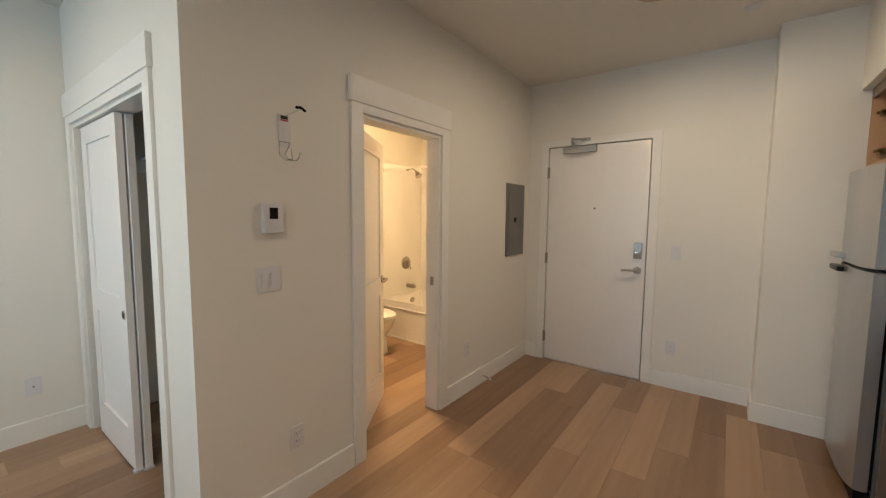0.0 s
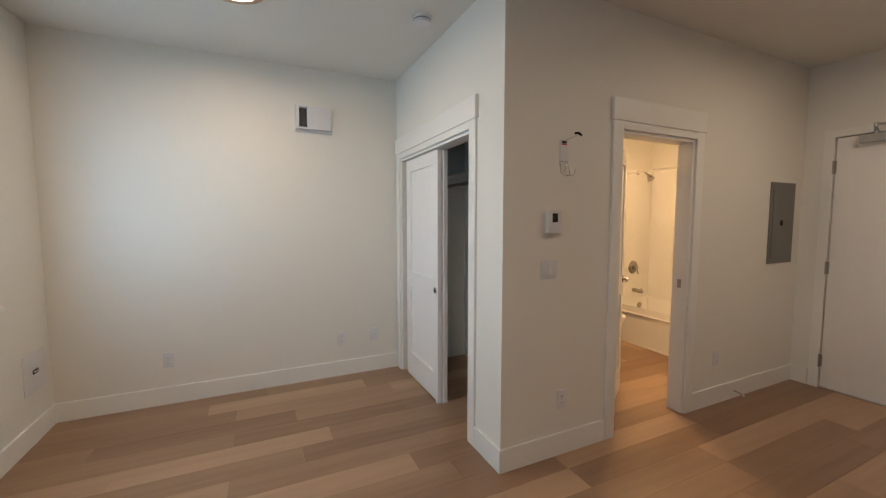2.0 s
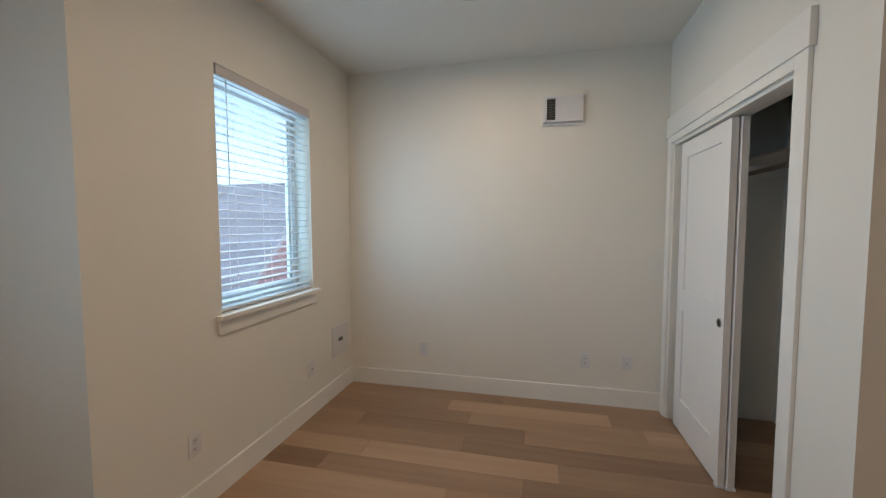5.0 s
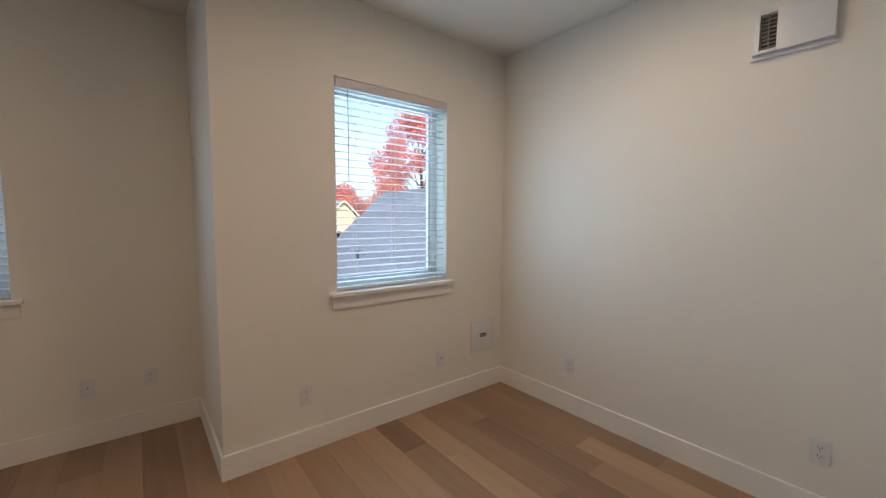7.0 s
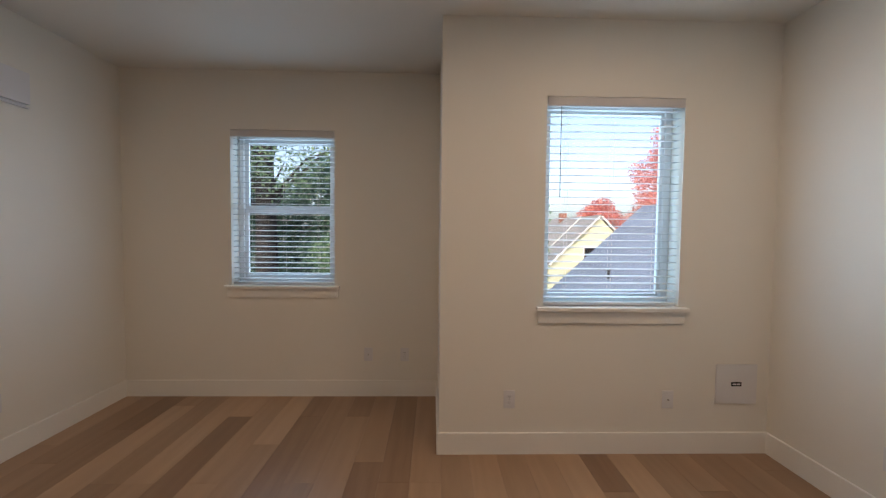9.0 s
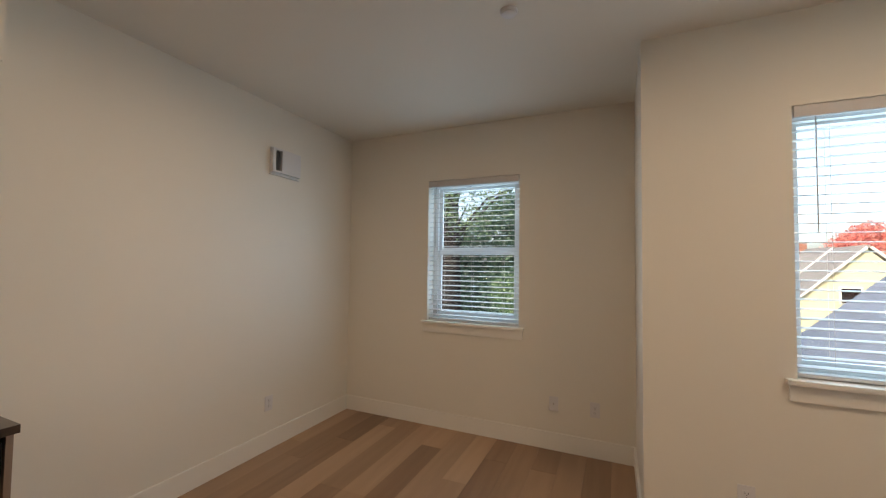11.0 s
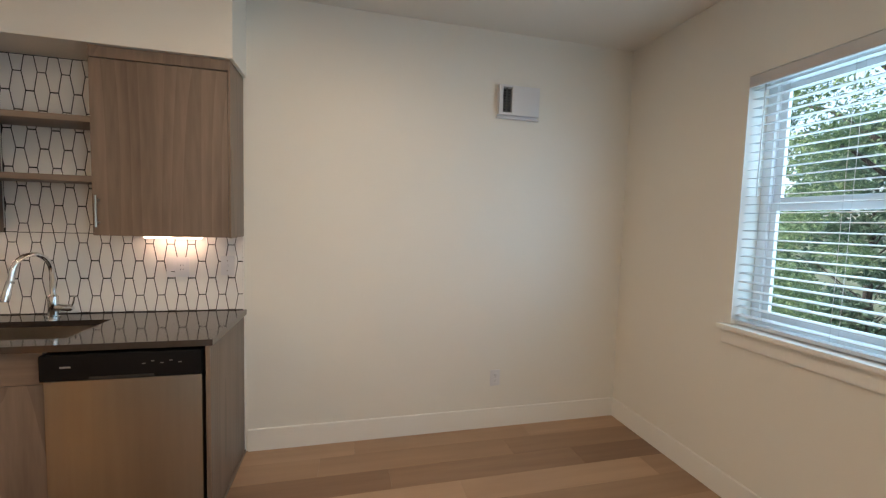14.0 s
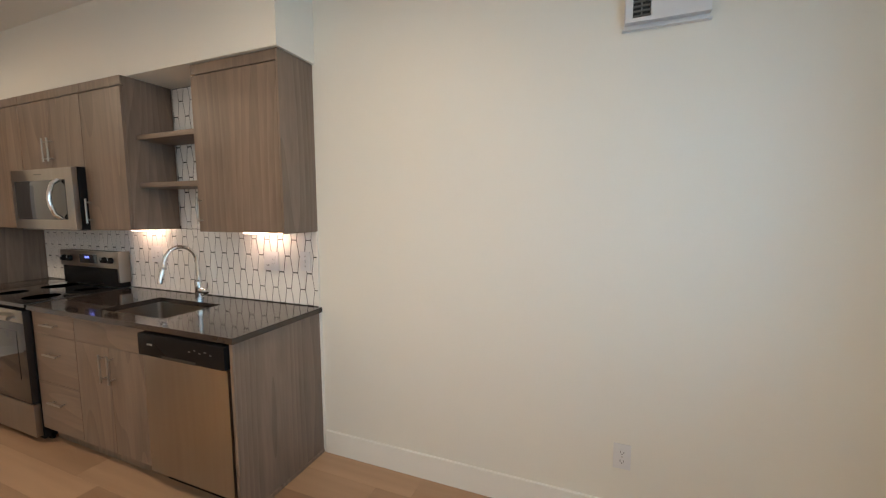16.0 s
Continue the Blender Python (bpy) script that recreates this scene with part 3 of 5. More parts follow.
FACE_E, FACE_W, FACE_S, FACE_N = 90, -90, 0, 180
first = outlet()
first.matrix_basis = pose(BX, 1.198, 0.356, 0, 0, FACE_E)
for x, y, z, r in ((BX, 2.79, 0.373, FACE_E), (WX, -1.187, 0.356, FACE_E), (WX, 0.177, 0.356, FACE_E), (-1.703, AY, 0.362, FACE_N),
                   (-0.953, SY, 0.370, FACE_N), (KX, -1.79, 0.369, FACE_W), (-0.219, EY, 0.354, FACE_S)):
    copy_thing(first, pose(x, y, z, 0, 0, r))
jack = plate("cable_plate", 0.074, 0.118, "white cable plate with one coaxial jack", "wall plate", "cable plates")
part("jack", cyl(bmesh.new(), (0, -0.016, 0), (0, -0.005, 0), 0.005, segments=12), NICKEL, jack)
jack.matrix_basis = pose(WX, 0.490, 0.360, 0, 0, FACE_E)
for x, y, z, r in ((-2.756, AY, 0.361, FACE_N), (-0.635, SY, 0.372, FACE_N)):
    copy_thing(jack, pose(x, y, z, 0, 0, r))
sw = rocker(2, "white double rocker light switch")
sw.matrix_basis = pose(BX, 1.073, 1.184, 0, 0, FACE_E)
sw1 = rocker(1, "white single rocker light switch by the entry door")
sw1.matrix_basis = pose(-0.219, EY, 1.186, 0, 0, FACE_S)

# thermostat
th = thing("thermostat", (0, 0, 0), "white wall thermostat with a small dark screen", "thermostat")
part("body", boxes((-0.046, 0.046, -0.034, 0, -0.066, 0.070), bevel=0.006), PLASTIC, th)
part("screen", boxes((-0.022, 0.018, -0.0355, -0.033, -0.002, 0.050)), GLASSBLACK, th, "dark display")
part("button", boxes((-0.012, 0.010, -0.0352, -0.033, -0.046, -0.040)), PLASTIC, th)
th.matrix_basis = pose(BX, 1.090, 1.468, 0, 0, FACE_E)

# hook left hanging on the wall in its clear sleeve
hk = thing("adhesive_hook", (0, 0, 0), "clear plastic adhesive wall hook with wire loops", "hook")
part("strip", boxes((-0.030, 0.032, -0.005, 0, -0.065, 0.085), bevel=0.002), PLASTIC, hk, "translucent mounting strip")
part("print", boxes((-0.018, 0.018, -0.0062, -0.0048, 0.064, 0.080)), SLOT, hk, "dark printed bar")
part("red_bar", boxes((-0.018, 0.020, -0.0062, -0.0048, 0.055, 0.062)), RED, hk, "red printed bar")
wire = bmesh.new()
tube(wire, [(0.026, -0.004, -0.040), (0.020, -0.006, -0.06), (-0.008, -0.020, -0.10), (-0.004, -0.040, -0.125), (0.03, -0.048, -0.128), (0.048, -0.045, -0.11), (0.056, -0.04, -0.085)], 0.0022, 8)
tube(wire, [(-0.026, -0.004, -0.040), (-0.034, -0.012, -0.08), (-0.040, -0.025, -0.11), (-0.020, -0.040, -0.130), (0.012, -0.044, -0.128), (0.020, -0.03, -0.10), (0.026, -0.015, -0.07)], 0.0022, 8)
tube(wire, [(-0.026, -0.004, -0.040), (0.0, -0.010, -0.043), (0.026, -0.004, -0.040)], 0.0022, 8)
part("wire_loops", wire, CHROME, hk, "bent wire loops")
stem = tube(bmesh.new(), [(0.010, -0.004, 0.083), (0.030, -0.045, 0.098), (0.045, -0.070, 0.108)], 0.002, 8)
part("stem", stem, CHROME, hk)
part("tip", tube(bmesh.new(), [(0.020, -0.072, 0.113), (0.045, -0.074, 0.116), (0.068, -0.074, 0.104)], 0.0065, 10), BLACK, hk, "black rubber tip")
hk.matrix_basis = pose(BX, 1.170, 1.870, 0, 0, FACE_E)

# electrical panel
pn = thing("electrical_panel", (BX, 3.63, 1.45), "dark grey metal breaker panel door", "electrical panel")
part("frame", boxes((BX, BX + 0.010, 3.437, 3.820, 1.103, 1.800), bevel=0.002), GREYMETAL, pn)
part("door", boxes((BX + 0.010, BX + 0.015, 3.470, 3.790, 1.150, 1.755), bevel=0.001), GREYMETAL, pn)
part("latch", boxes((BX + 0.015, BX + 0.019, 3.590, 3.625, 1.43, 1.475), bevel=0.001), BLACK, pn)

# spring door stop on the baseboard
ds = thing("door_stop_spring", (BX + 0.015, 3.04, 0.06), "small satin nickel spring door stop", "door stop")
part("rod", tube(bmesh.new(), [(BX + 0.015, 3.04, 0.062), (BX + 0.05, 3.04, 0.060), (BX + 0.085, 3.035, 0.052)], 0.005, 10), NICKEL, ds)
part("bumper", cyl(bmesh.new(), (BX + 0.085, 3.035, 0.052), (BX + 0.100, 3.033, 0.049), 0.008), PLASTIC, ds)

# low-voltage box in the alcove
lv = thing("media_box", (-3.21, AY, 0.465), "flush white media enclosure cover", "wall box")
part("cover", boxes((-3.35, -3.074, AY, AY + 0.008, 0.334, 0.597), bevel=0.002), PLASTIC, lv)
part("logo_plate", boxes((-3.244, -3.176, AY + 0.008, AY + 0.011, 0.452, 0.480), bevel=0.001), BLACK, lv, "small black plate")
part("lettering_bar", boxes((-3.235, -3.213, AY + 0.011, AY + 0.0116, 0.461, 0.471), (-3.208, -3.184, AY + 0.011, AY + 0.0116, 0.461, 0.471)), PLASTIC, lv)


# ---- ventilators ----
def ventilator(label):
    """Faces -y; the grille is at its -x end."""
    ob = thing("wall_ventilator", (0, 0, 0), label, "ventilator", "through-wall ventilators")
    part("back_plate", boxes((-0.152, 0.152, -0.006, 0, -0.112, 0.108), bevel=0.002), PLASTIC, ob)
    part("cover", boxes((-0.056, 0.150, -0.040, -0.006, -0.096, 0.104), bevel=0.004), PLASTIC, ob)
    part("rim", boxes((-0.150, -0.122, -0.040, -0.006, -0.096, 0.104), (-0.122, -0.056, -0.040, -0.006, -0.096, -0.080), (-0.122, -0.056, -0.040, -0.006, 0.088, 0.104), bevel=0.002), PLASTIC, ob)
    part("duct", boxes((-0.122, -0.056, -0.009, -0.006, -0.080, 0.088)), SLOT, ob)
    part("grille_post", boxes((-0.091, -0.087, -0.030, -0.010, -0.080, 0.088)), GREYMETAL, ob)
    for i in range(9):
        z = -0.070 + i * 0.0185
        part("louvre", boxes((-0.122, -0.056, -0.032, -0.022, z - 0.0022, z + 0.0022)), GREYMETAL, ob)
    part("ledge", boxes((-0.158, 0.158, -0.024, 0, -0.118, -0.112)), PLASTIC, ob)
    return ob


va = ventilator("white through-wall ventilator with a dark louvred end")
va.matrix_basis = pose(WX, -0.030, 2.370, 0, 0, FACE_E)
copy_thing(va, pose(KX, -1.878, 2.343, 0, 0, FACE_W))


# ---- ceiling fittings ----
def ceiling_lamp(x, y, z, glowing, label):
    ob = thing("ceiling_lamp", (x, y, z), label, "ceiling lamp", "round ceiling lamps")
    part("housing", lathe(bmesh.new(), [(0.168, 0.0), (0.178, -0.004), (0.180, -0.018), (0.174, -0.026), (0.140, -0.028), (0.136, -0.018)], (x, y, z), 48), RINGMETAL, ob, "brushed champagne metal ring")
    part("diffuser", lathe(bmesh.new(), [(0.137, -0.012), (0.136, -0.020), (0.10, -0.024), (0.0, -0.026)], (x, y, z), 32), glowing, ob, "glowing white diffuser")
    return ob


ceiling_lamp(-2.327, -0.590, CEILZ, LAMPGLOW, "flat round ceiling lamp, lit, champagne metal ring")
ceiling_lamp(-0.10, -0.60, CEILZ, LAMPGLOW, "flat round ceiling lamp, lit, champagne metal ring")
ceiling_lamp(-0.23, 2.68, CEILZ, ENTRYGLOW, "flat round ceiling lamp, lit, champagne metal ring")
ceiling_lamp(-2.45, 2.75, CEILZ, BATHGLOW, "round bathroom ceiling lamp, lit warm")


def ceiling_disc(name, x, y, r, h, label, category):
    ob = thing(name, (x, y, CEILZ), label, category)
    part("base", lathe(bmesh.new(), [(r, 0), (r, -0.010), (r * 0.93, -0.014), (r * 0.3, -0.014)], (x, y, CEILZ), 32), PLASTIC, ob)
    part("cap", lathe(bmesh.new(), [(r * 0.86, -0.013), (r * 0.84, -h), (r * 0.6, -h - 0.005), (0.0, -h - 0.006)], (x, y, CEILZ), 32), PLASTIC, ob)
    return ob


sm = ceiling_disc("smoke_detector", -2.220, 0.522, 0.066, 0.040, "white round smoke detector on the ceiling", "smoke detector")
part("vent_band", lathe(bmesh.new(), [(0.0575, -0.018), (0.0575, -0.024)], (-2.220, 0.522, CEILZ), 32), GREYMETAL, sm)
ceiling_disc("sprinkler_cover", -0.614, -1.345, 0.045, 0.018, "white concealed sprinkler cover on the ceiling", "sprinkler")
ceiling_disc("sprinkler_cover", 0.18, 3.319, 0.045, 0.018, "white concealed sprinkler cover on the ceiling", "sprinkler")


# ---- kitchen ----
FX = 0.865  # faces of the base cabinets


def pull(parent, p, q, out=(-1, 0, 0)):
    p, q, o = Vector(p), Vector(q), Vector(out)
    bm = cyl(bmesh.new(), p + o * 0.032, q + o * 0.032, 0.0055, segments=12)
    d = (q - p)
    for k in (0.14, 0.86):
        cyl(bm, p + d * k, p + d * k + o * 0.032, 0.0042, segments=10)
    part("bar_handle", bm, NICKEL, parent, "slim satin nickel bar handle")


def front(parent, y0, y1, z0, z1, x=FX, t=0.019, name="door_front"):
    return part(name, boxes((x, x + t, y0 + 0.0015, y1 - 0.0015, z0 + 0.0015, z1 - 0.0015), bevel=0.0012), CABINET if name == "door_front" else CABINET_H, parent)


# end panel and dishwasher
solid("counter_side_panel", boxes((0.850, KX - 0.002, -0.112, -0.092, 0.0, 0.885), bevel=0.001), CABINET, "taupe wood-grain end panel of the counter", "cabinet panel")
solid("end_panel_shoe", boxes((0.845, KX - 0.016, -0.121, -0.1125, 0.0, 0.020), bevel=0.004), CABINET, "thin taupe shoe moulding along the end panel", "moulding")
solid("scribe_strip", boxes((KX - 0.014, KX, -0.121, -0.1125, 0.0, 0.885)), TRIM, "narrow white scribe strip at the wall", "moulding")
dw = thing("dishwasher", (1.15, 0.26, 0), "stainless dishwasher with a black control strip", "dishwasher")
part("tub", boxes((0.905, 1.43, -0.084, 0.540, 0.09, 0.878)), BLACK, dw)
bm = boxes((0.845, 0.905, -0.078, 0.536, 0.105, 0.750), bevel=0.006)
part("door_panel", bm, STEEL, dw, "brushed stainless door")
cp = boxes((0.830, 0.905, -0.080, 0.543, 0.755, 0.872), bevel=0.012)
ctl = part("control_strip", cp, BLACK, dw, "glossy black control strip")
part("pocket_handle", boxes((0.8270, 0.8340, 0.11, 0.36, 0.757, 0.772), bevel=0.003), SLOT, ctl)
part("badge", boxes((0.8285, 0.8305, 0.425, 0.465, 0.815, 0.822)), SILVERPAINT, ctl)
part("legend_bars", boxes(*[(0.8285, 0.8305, 0.00 + i * 0.036, 0.013 + i * 0.036, 0.818 + 0.01 * (i % 2), 0.822 + 0.01 * (i % 2)) for i in range(5)]), GREYMETAL, ctl)
part("toe_panel", boxes((0.93, 0.945, -0.084, 0.540, 0.0, 0.10)), BLACK, dw)

# sink base
sb = thing("sink_cabinet", (1.15, 0.90, 0), "taupe wood-grain sink base cabinet, two doors", "cabinet", "base cabinets")
part("carcass", boxes((FX + 0.02, 1.46, 0.545, 0.563, 0.1, 0.885), (FX + 0.02, 1.46, 1.172, 1.190, 0.1, 0.885), (FX + 0.02, 1.46, 0.563, 1.172, 0.1, 0.118)), CABINET, sb)
part("toe_kick", boxes((0.93, 0.945, 0.542, 1.193, 0.0, 0.10)), CABINET, sb)
front(sb, 0.545, 1.190, 0.735, 0.880, name="false_front")
d1 = front(sb, 0.545, 0.868, 0.105, 0.735)
d2 = front(sb, 0.868, 1.190, 0.105, 0.735)
pull(d1, (FX, 0.830, 0.535), (FX, 0.830, 0.700))
pull(d2, (FX, 0.906, 0.535), (FX, 0.906, 0.700))


# drawer stacks
def drawers(y0, y1):
    ob = thing("drawer_cabinet", (1.15, (y0 + y1) / 2, 0), "taupe wood-grain base cabinet with three drawers", "cabinet", "base cabinets")
    part("carcass", boxes((FX + 0.02, 1.46, y0, y1, 0.1, 0.885)), CABINET, ob)
    part("toe_kick", boxes((0.93, 0.945, y0, y1, 0.0, 0.10)), CABINET, ob)
    for z0, z1 in ((0.735, 0.880), (0.425, 0.735), (0.105, 0.425)):
        d = front(ob, y0, y1, z0, z1, name="drawer_front")
        zc = z0 + 0.5 * (z1 - z0) if z1 - z0 < 0.2 else z1 - 0.115
        pull(d, (FX, (y0 + y1) / 2 - 0.075, zc), (FX, (y0 + y1) / 2 + 0.075, zc))
    return ob


drawers(1.193, 1.640)
drawers(2.410, 2.835)

# worktop with the sink cut through it
SX0, SX1, SY0, SY1 = 0.945, 1.290, 0.505, 1.080
bm = boxes((0.842, SX0, -0.125, 1.645, 0.885, 0.915), (SX1, KX - 0.001, -0.125, 1.645, 0.885, 0.915), (SX0, SX1, -0.125, SY0, 0.885, 0.915), (SX0, SX1, SY1, 1.645, 0.885, 0.915))
bmesh.ops.remove_doubles(bm, verts=bm.verts, dist=1e-5)
solid("worktop", bm, QUARTZ, "polished dark brown quartz worktop over the base cabinets", "countertop", smooth=False)
solid("worktop", boxes((0.842, KX - 0.001, 2.405, 2.838, 0.885, 0.915), bevel=0.002), QUARTZ, "short polished dark quartz worktop beside the range", "countertop")
sk = thing("kitchen_sink", (1.12, 0.79, 0.72), "undermount stainless steel sink bowl", "sink")
bowl = bmesh.new()
box(bowl, SX0 - 0.004, SX1 + 0.004, SY0 - 0.004, SY1 + 0.004, 0.715, 0.884)
bowl.faces.ensure_lookup_table()
bmesh.ops.delete(bowl, geom=[f for f in bowl.faces if all(v.co.z > 0.88 for v in f.verts)], context="FACES_ONLY")
bmesh.ops.bevel(bowl, geom=[e for e in bowl.edges if not e.is_boundary], offset=0.03, segments=5, profile=0.5, affect="EDGES")
part("bowl", bowl, STEEL, sk)
part("drain", lathe(bmesh.new(), [(0.055, 0.0), (0.055, 0.004), (0.042, 0.005), (0.038, 0.002), (0.0, 0.001)], (1.12, 0.79, 0.716)), CHROME, sk)

# faucet: a high arc over the bowl with a pull-down head
fa = thing("kitchen_faucet", (1.375, 0.815, 0.915), "chrome gooseneck kitchen faucet with side lever", "faucet")
part("base", lathe(bmesh.new(), [(0.029, 0.0), (0.029, 0.006), (0.0235, 0.010), (0.0235, 0.115), (0.015, 0.125)], (1.375, 0.815, 0.915)), CHROME, fa)
arc = [(1.375, 0.815, 1.03), (1.375, 0.815, 1.16)] + [(1.375 - 0.085 * (1 - math.cos(a)), 0.815 + 0.03 * (1 - math.cos(a)), 1.16 + 0.105 * math.sin(a)) for a in [math.pi * k / 14 for k in range(1, 14)]] + [(1.203, 0.877, 1.135)]
part("spout", tube(bmesh.new(), arc, 0.0125, 16), CHROME, fa)
head = lathe(bmesh.new(), [(0.0120, 0.0), (0.0160, 0.003), (0.0172, 0.030), (0.0160, 0.062), (0.0140, 0.100), (0.0130, 0.104)], (0, 0, 0), 20)
bmesh.ops.transform(head, matrix=pose(1.176, 0.888, 1.040, 0, 14, -20), verts=head.verts)
part("spray_head", head, CHROME, fa)
part("collar", cyl(bmesh.new(), (1.1995, 0.8785, 1.128), (1.2015, 0.878, 1.138), 0.0155), NICKEL, fa, "darker joint ring")
lv2 = cyl(bmesh.new(), (1.375, 0.800, 0.968), (1.372, 0.738, 0.966), 0.021, 0.019)
cyl(lv2, (1.372, 0.738, 0.966), (1.371, 0.724, 0.9655), 0.019, 0.011)
tube(lv2, [(1.371, 0.730, 0.974), (1.366, 0.718, 1.000), (1.360, 0.710, 1.030)], 0.004, 10)
part("lever", lv2, CHROME, fa)

# range
RY0, RY1 = 1.647, 2.403
rg = thing("range", (1.15, 1.97, 0), "stainless electric range with black glass top", "range")
part("body", boxes((0.865, 1.44, RY0, RY1, 0.02, 0.895), bevel=0.003), BLACK, rg)
part("cooktop", boxes((0.835, 1.37, RY0 + 0.001, RY1 - 0.001, 0.897, 0.921), bevel=0.005), GLASSBLACK, rg, "black glass cooktop")
for bx, by, br in ((1.0, 1.84, 0.10), (1.0, 2.21, 0.08), (1.25, 1.84, 0.075), (1.25, 2.21, 0.10)):
    part("burner_ring", lathe(bmesh.new(), [(br, 0.0), (br, 0.0006), (br - 0.003, 0.0006), (br - 0.003, 0.0)], (bx, by, 0.921), 40), GLASSBLACK, rg)
door = part("oven_door", boxes((0.825, 0.865, RY0 + 0.004, RY1 - 0.004, 0.270, 0.880), bevel=0.006), GLASSBLACK, rg, "black glass oven door")
part("window", boxes((0.8225, 0.826, RY0 + 0.10, RY1 - 0.10, 0.42, 0.74), bevel=0.001), GLASSBLACK, door)
part("top_band", boxes((0.8215, 0.830, RY0 + 0.006, RY1 - 0.006, 0.800, 0.878), bevel=0.002), STEEL, door)
hb = cyl(bmesh.new(), (0.782, RY0 + 0.06, 0.835), (0.782, RY1 - 0.06, 0.835), 0.012)
for y in (RY0 + 0.09, RY1 - 0.09):
    cyl(hb, (0.782, y, 0.835), (0.824, y, 0.835), 0.009)
part("handle", hb, STEEL, door, "stainless bar handle")
part("storage_drawer", boxes((0.830, 0.865, RY0 + 0.004, RY1 - 0.004, 0.045, 0.262), bevel=0.006), STEEL, rg, "stainless storage drawer")
part("foot_rail", boxes((0.90, 0.92, RY0, RY1, 0.0, 0.04)), BLACK, rg)
bg = bmesh.new()
box(bg, 1.375, 1.44, RY0 + 0.002, RY1 - 0.002, 0.921, 1.190, bevel=0.012)
back = part("backguard", bg, BLACK, rg)
part("control_panel", boxes((1.362, 1.380, RY0 + 0.004, RY1 - 0.004, 1.065, 1.192), bevel=0.008), STEEL, back, "stainless control panel")
part("side_cap", boxes((1.365, 1.445, RY0 - 0.002, RY0 + 0.02, 0.96, 1.194), bevel=0.008), STEEL, back)
part("display", boxes((1.3605, 1.364, 1.90, 2.13, 1.095, 1.162), bevel=0.001), GLASSBLACK, back, "dark clock display")
part("clock_digits", boxes(*[(1.3598, 1.3608, 2.0 + i * 0.016, 2.010 + i * 0.016, 1.132, 1.150) for i in range(4)]), CLOCK, back, "blue lit clock digits")
for y in (1.72, 1.80, 2.25, 2.33):
    kn = part("knob", cyl(bmesh.new(), (1.364, y, 1.128), (1.335, y, 1.128), 0.024, 0.020, segments=20), BLACK, rg)
    part("pointer", boxes((1.3335, 1.3355, y - 0.003, y + 0.003, 1.13, 1.147)), SILVERPAINT, kn)

# microwave over the range
mw = thing("microwave", (1.26, 1.97, 1.37), "stainless over-range microwave with curved handle", "microwave")
MY0, MY1 = 1.502, 2.258
part("body", boxes((1.100, 1.45, MY0, MY1, 1.372, 1.785), bevel=0.004), BLACK, mw)
mwd = part("door", boxes((1.070, 1.100, MY0 + 0.002, MY1 - 0.002, 1.376, 1.782), bevel=0.005), STEEL, mw, "stainless door")
part("window", boxes((1.0675, 1.071, MY0 + 0.085, MY1 - 0.045, 1.440, 1.705), bevel=0.002), GLASSBLACK, mwd, "dark glass window")
part("badge", boxes((1.068, 1.0705, 1.86, 1.95, 1.742, 1.749)), GREYMETAL, mwd)
part("curved_handle", tube(bmesh.new(), [(1.055, 1.630, 1.45), (1.022, 1.630, 1.475), (1.005, 1.630, 1.53), (1.0, 1.630, 1.575), (1.005, 1.630, 1.62), (1.022, 1.630, 1.675), (1.055, 1.630, 1.70)], 0.013, 14), CHROME, mwd, "curved polished handle")
part("vent_strip", boxes((1.10, 1.30, MY0 + 0.02, MY1 - 0.02, 1.366, 1.374)), GREYMETAL, mw)


# wall cabinets
UX, UXL, UB, UT = 1.200, 1.142, 1.372, 2.318


def upper(y0, y1, z0, doors, label, handle=None, x=UX):
    ob = thing("wall_cabinet", (1.33, (y0 + y1) / 2, z0), label, "cabinet", "wall cabinets")
    part("carcass", boxes((x + 0.020, KX - 0.012, y0, y1, z0, UT), bevel=0.001), CABINET, ob)
    part("top_filler", boxes((x + 0.004, x + 0.020, y0, y1, 2.262, UT), bevel=0.001), CABINET, ob)
    w = (y1 - y0) / doors
    for i in range(doors):
        d = front(ob, y0 + i * w, y0 + (i + 1) * w, z0, 2.256, x)
        if handle:
            yh = handle if doors == 1 else y0 + w + (0.032 if i else -0.032)
            pull(d, (x, yh, z0 + 0.045), (x, yh, z0 + 0.205))
    return ob


upper(-0.100, 0.528, UB, 1, "taupe wood-grain wall cabinet beside the blank wall", 0.497)
solid("cabinet_side_panel", boxes((UX, KX - 0.001, -0.112, -0.101, UB - 0.002, UT), bevel=0.001), CABINET, "grey-taupe side panel of the wall cabinet", "cabinet panel")
upper(1.070, 1.497, UB, 1, "taupe wood-grain wall cabinet beside the microwave", 1.462, UXL)
upper(1.500, 2.260, 1.790, 2, "short taupe wood-grain cabinet over the microwave", 1.9, UXL)
upper(2.263, 2.838, UB, 1, "taupe wood-grain wall cabinet beside the refrigerator", 2.30, UXL)
for z in (1.960, 1.662):
    solid("open_shelf", boxes((UX + 0.015, KX - 0.012, 0.529, 1.069, z - 0.018, z + 0.012), bevel=0.0015), SHELFWOOD, "thick taupe wood open shelf", "shelf", "open shelves")


def led_bar(y0, y1, x):
    ob = thing("under_cabinet_light", (x, (y0 + y1) / 2, UB), "slim under-cabinet light bar, lit warm", "light bar", "under-cabinet lights")
    part("housing", boxes((x - 0.016, x + 0.016, y0, y1, UB - 0.010, UB), bevel=0.001), PLASTIC, ob)
    part("diffuser", boxes((x - 0.012, x + 0.012, y0 + 0.005, y1 - 0.005, UB - 0.018, UB - 0.010), bevel=0.002), LEDGLOW, ob, "glowing strip")


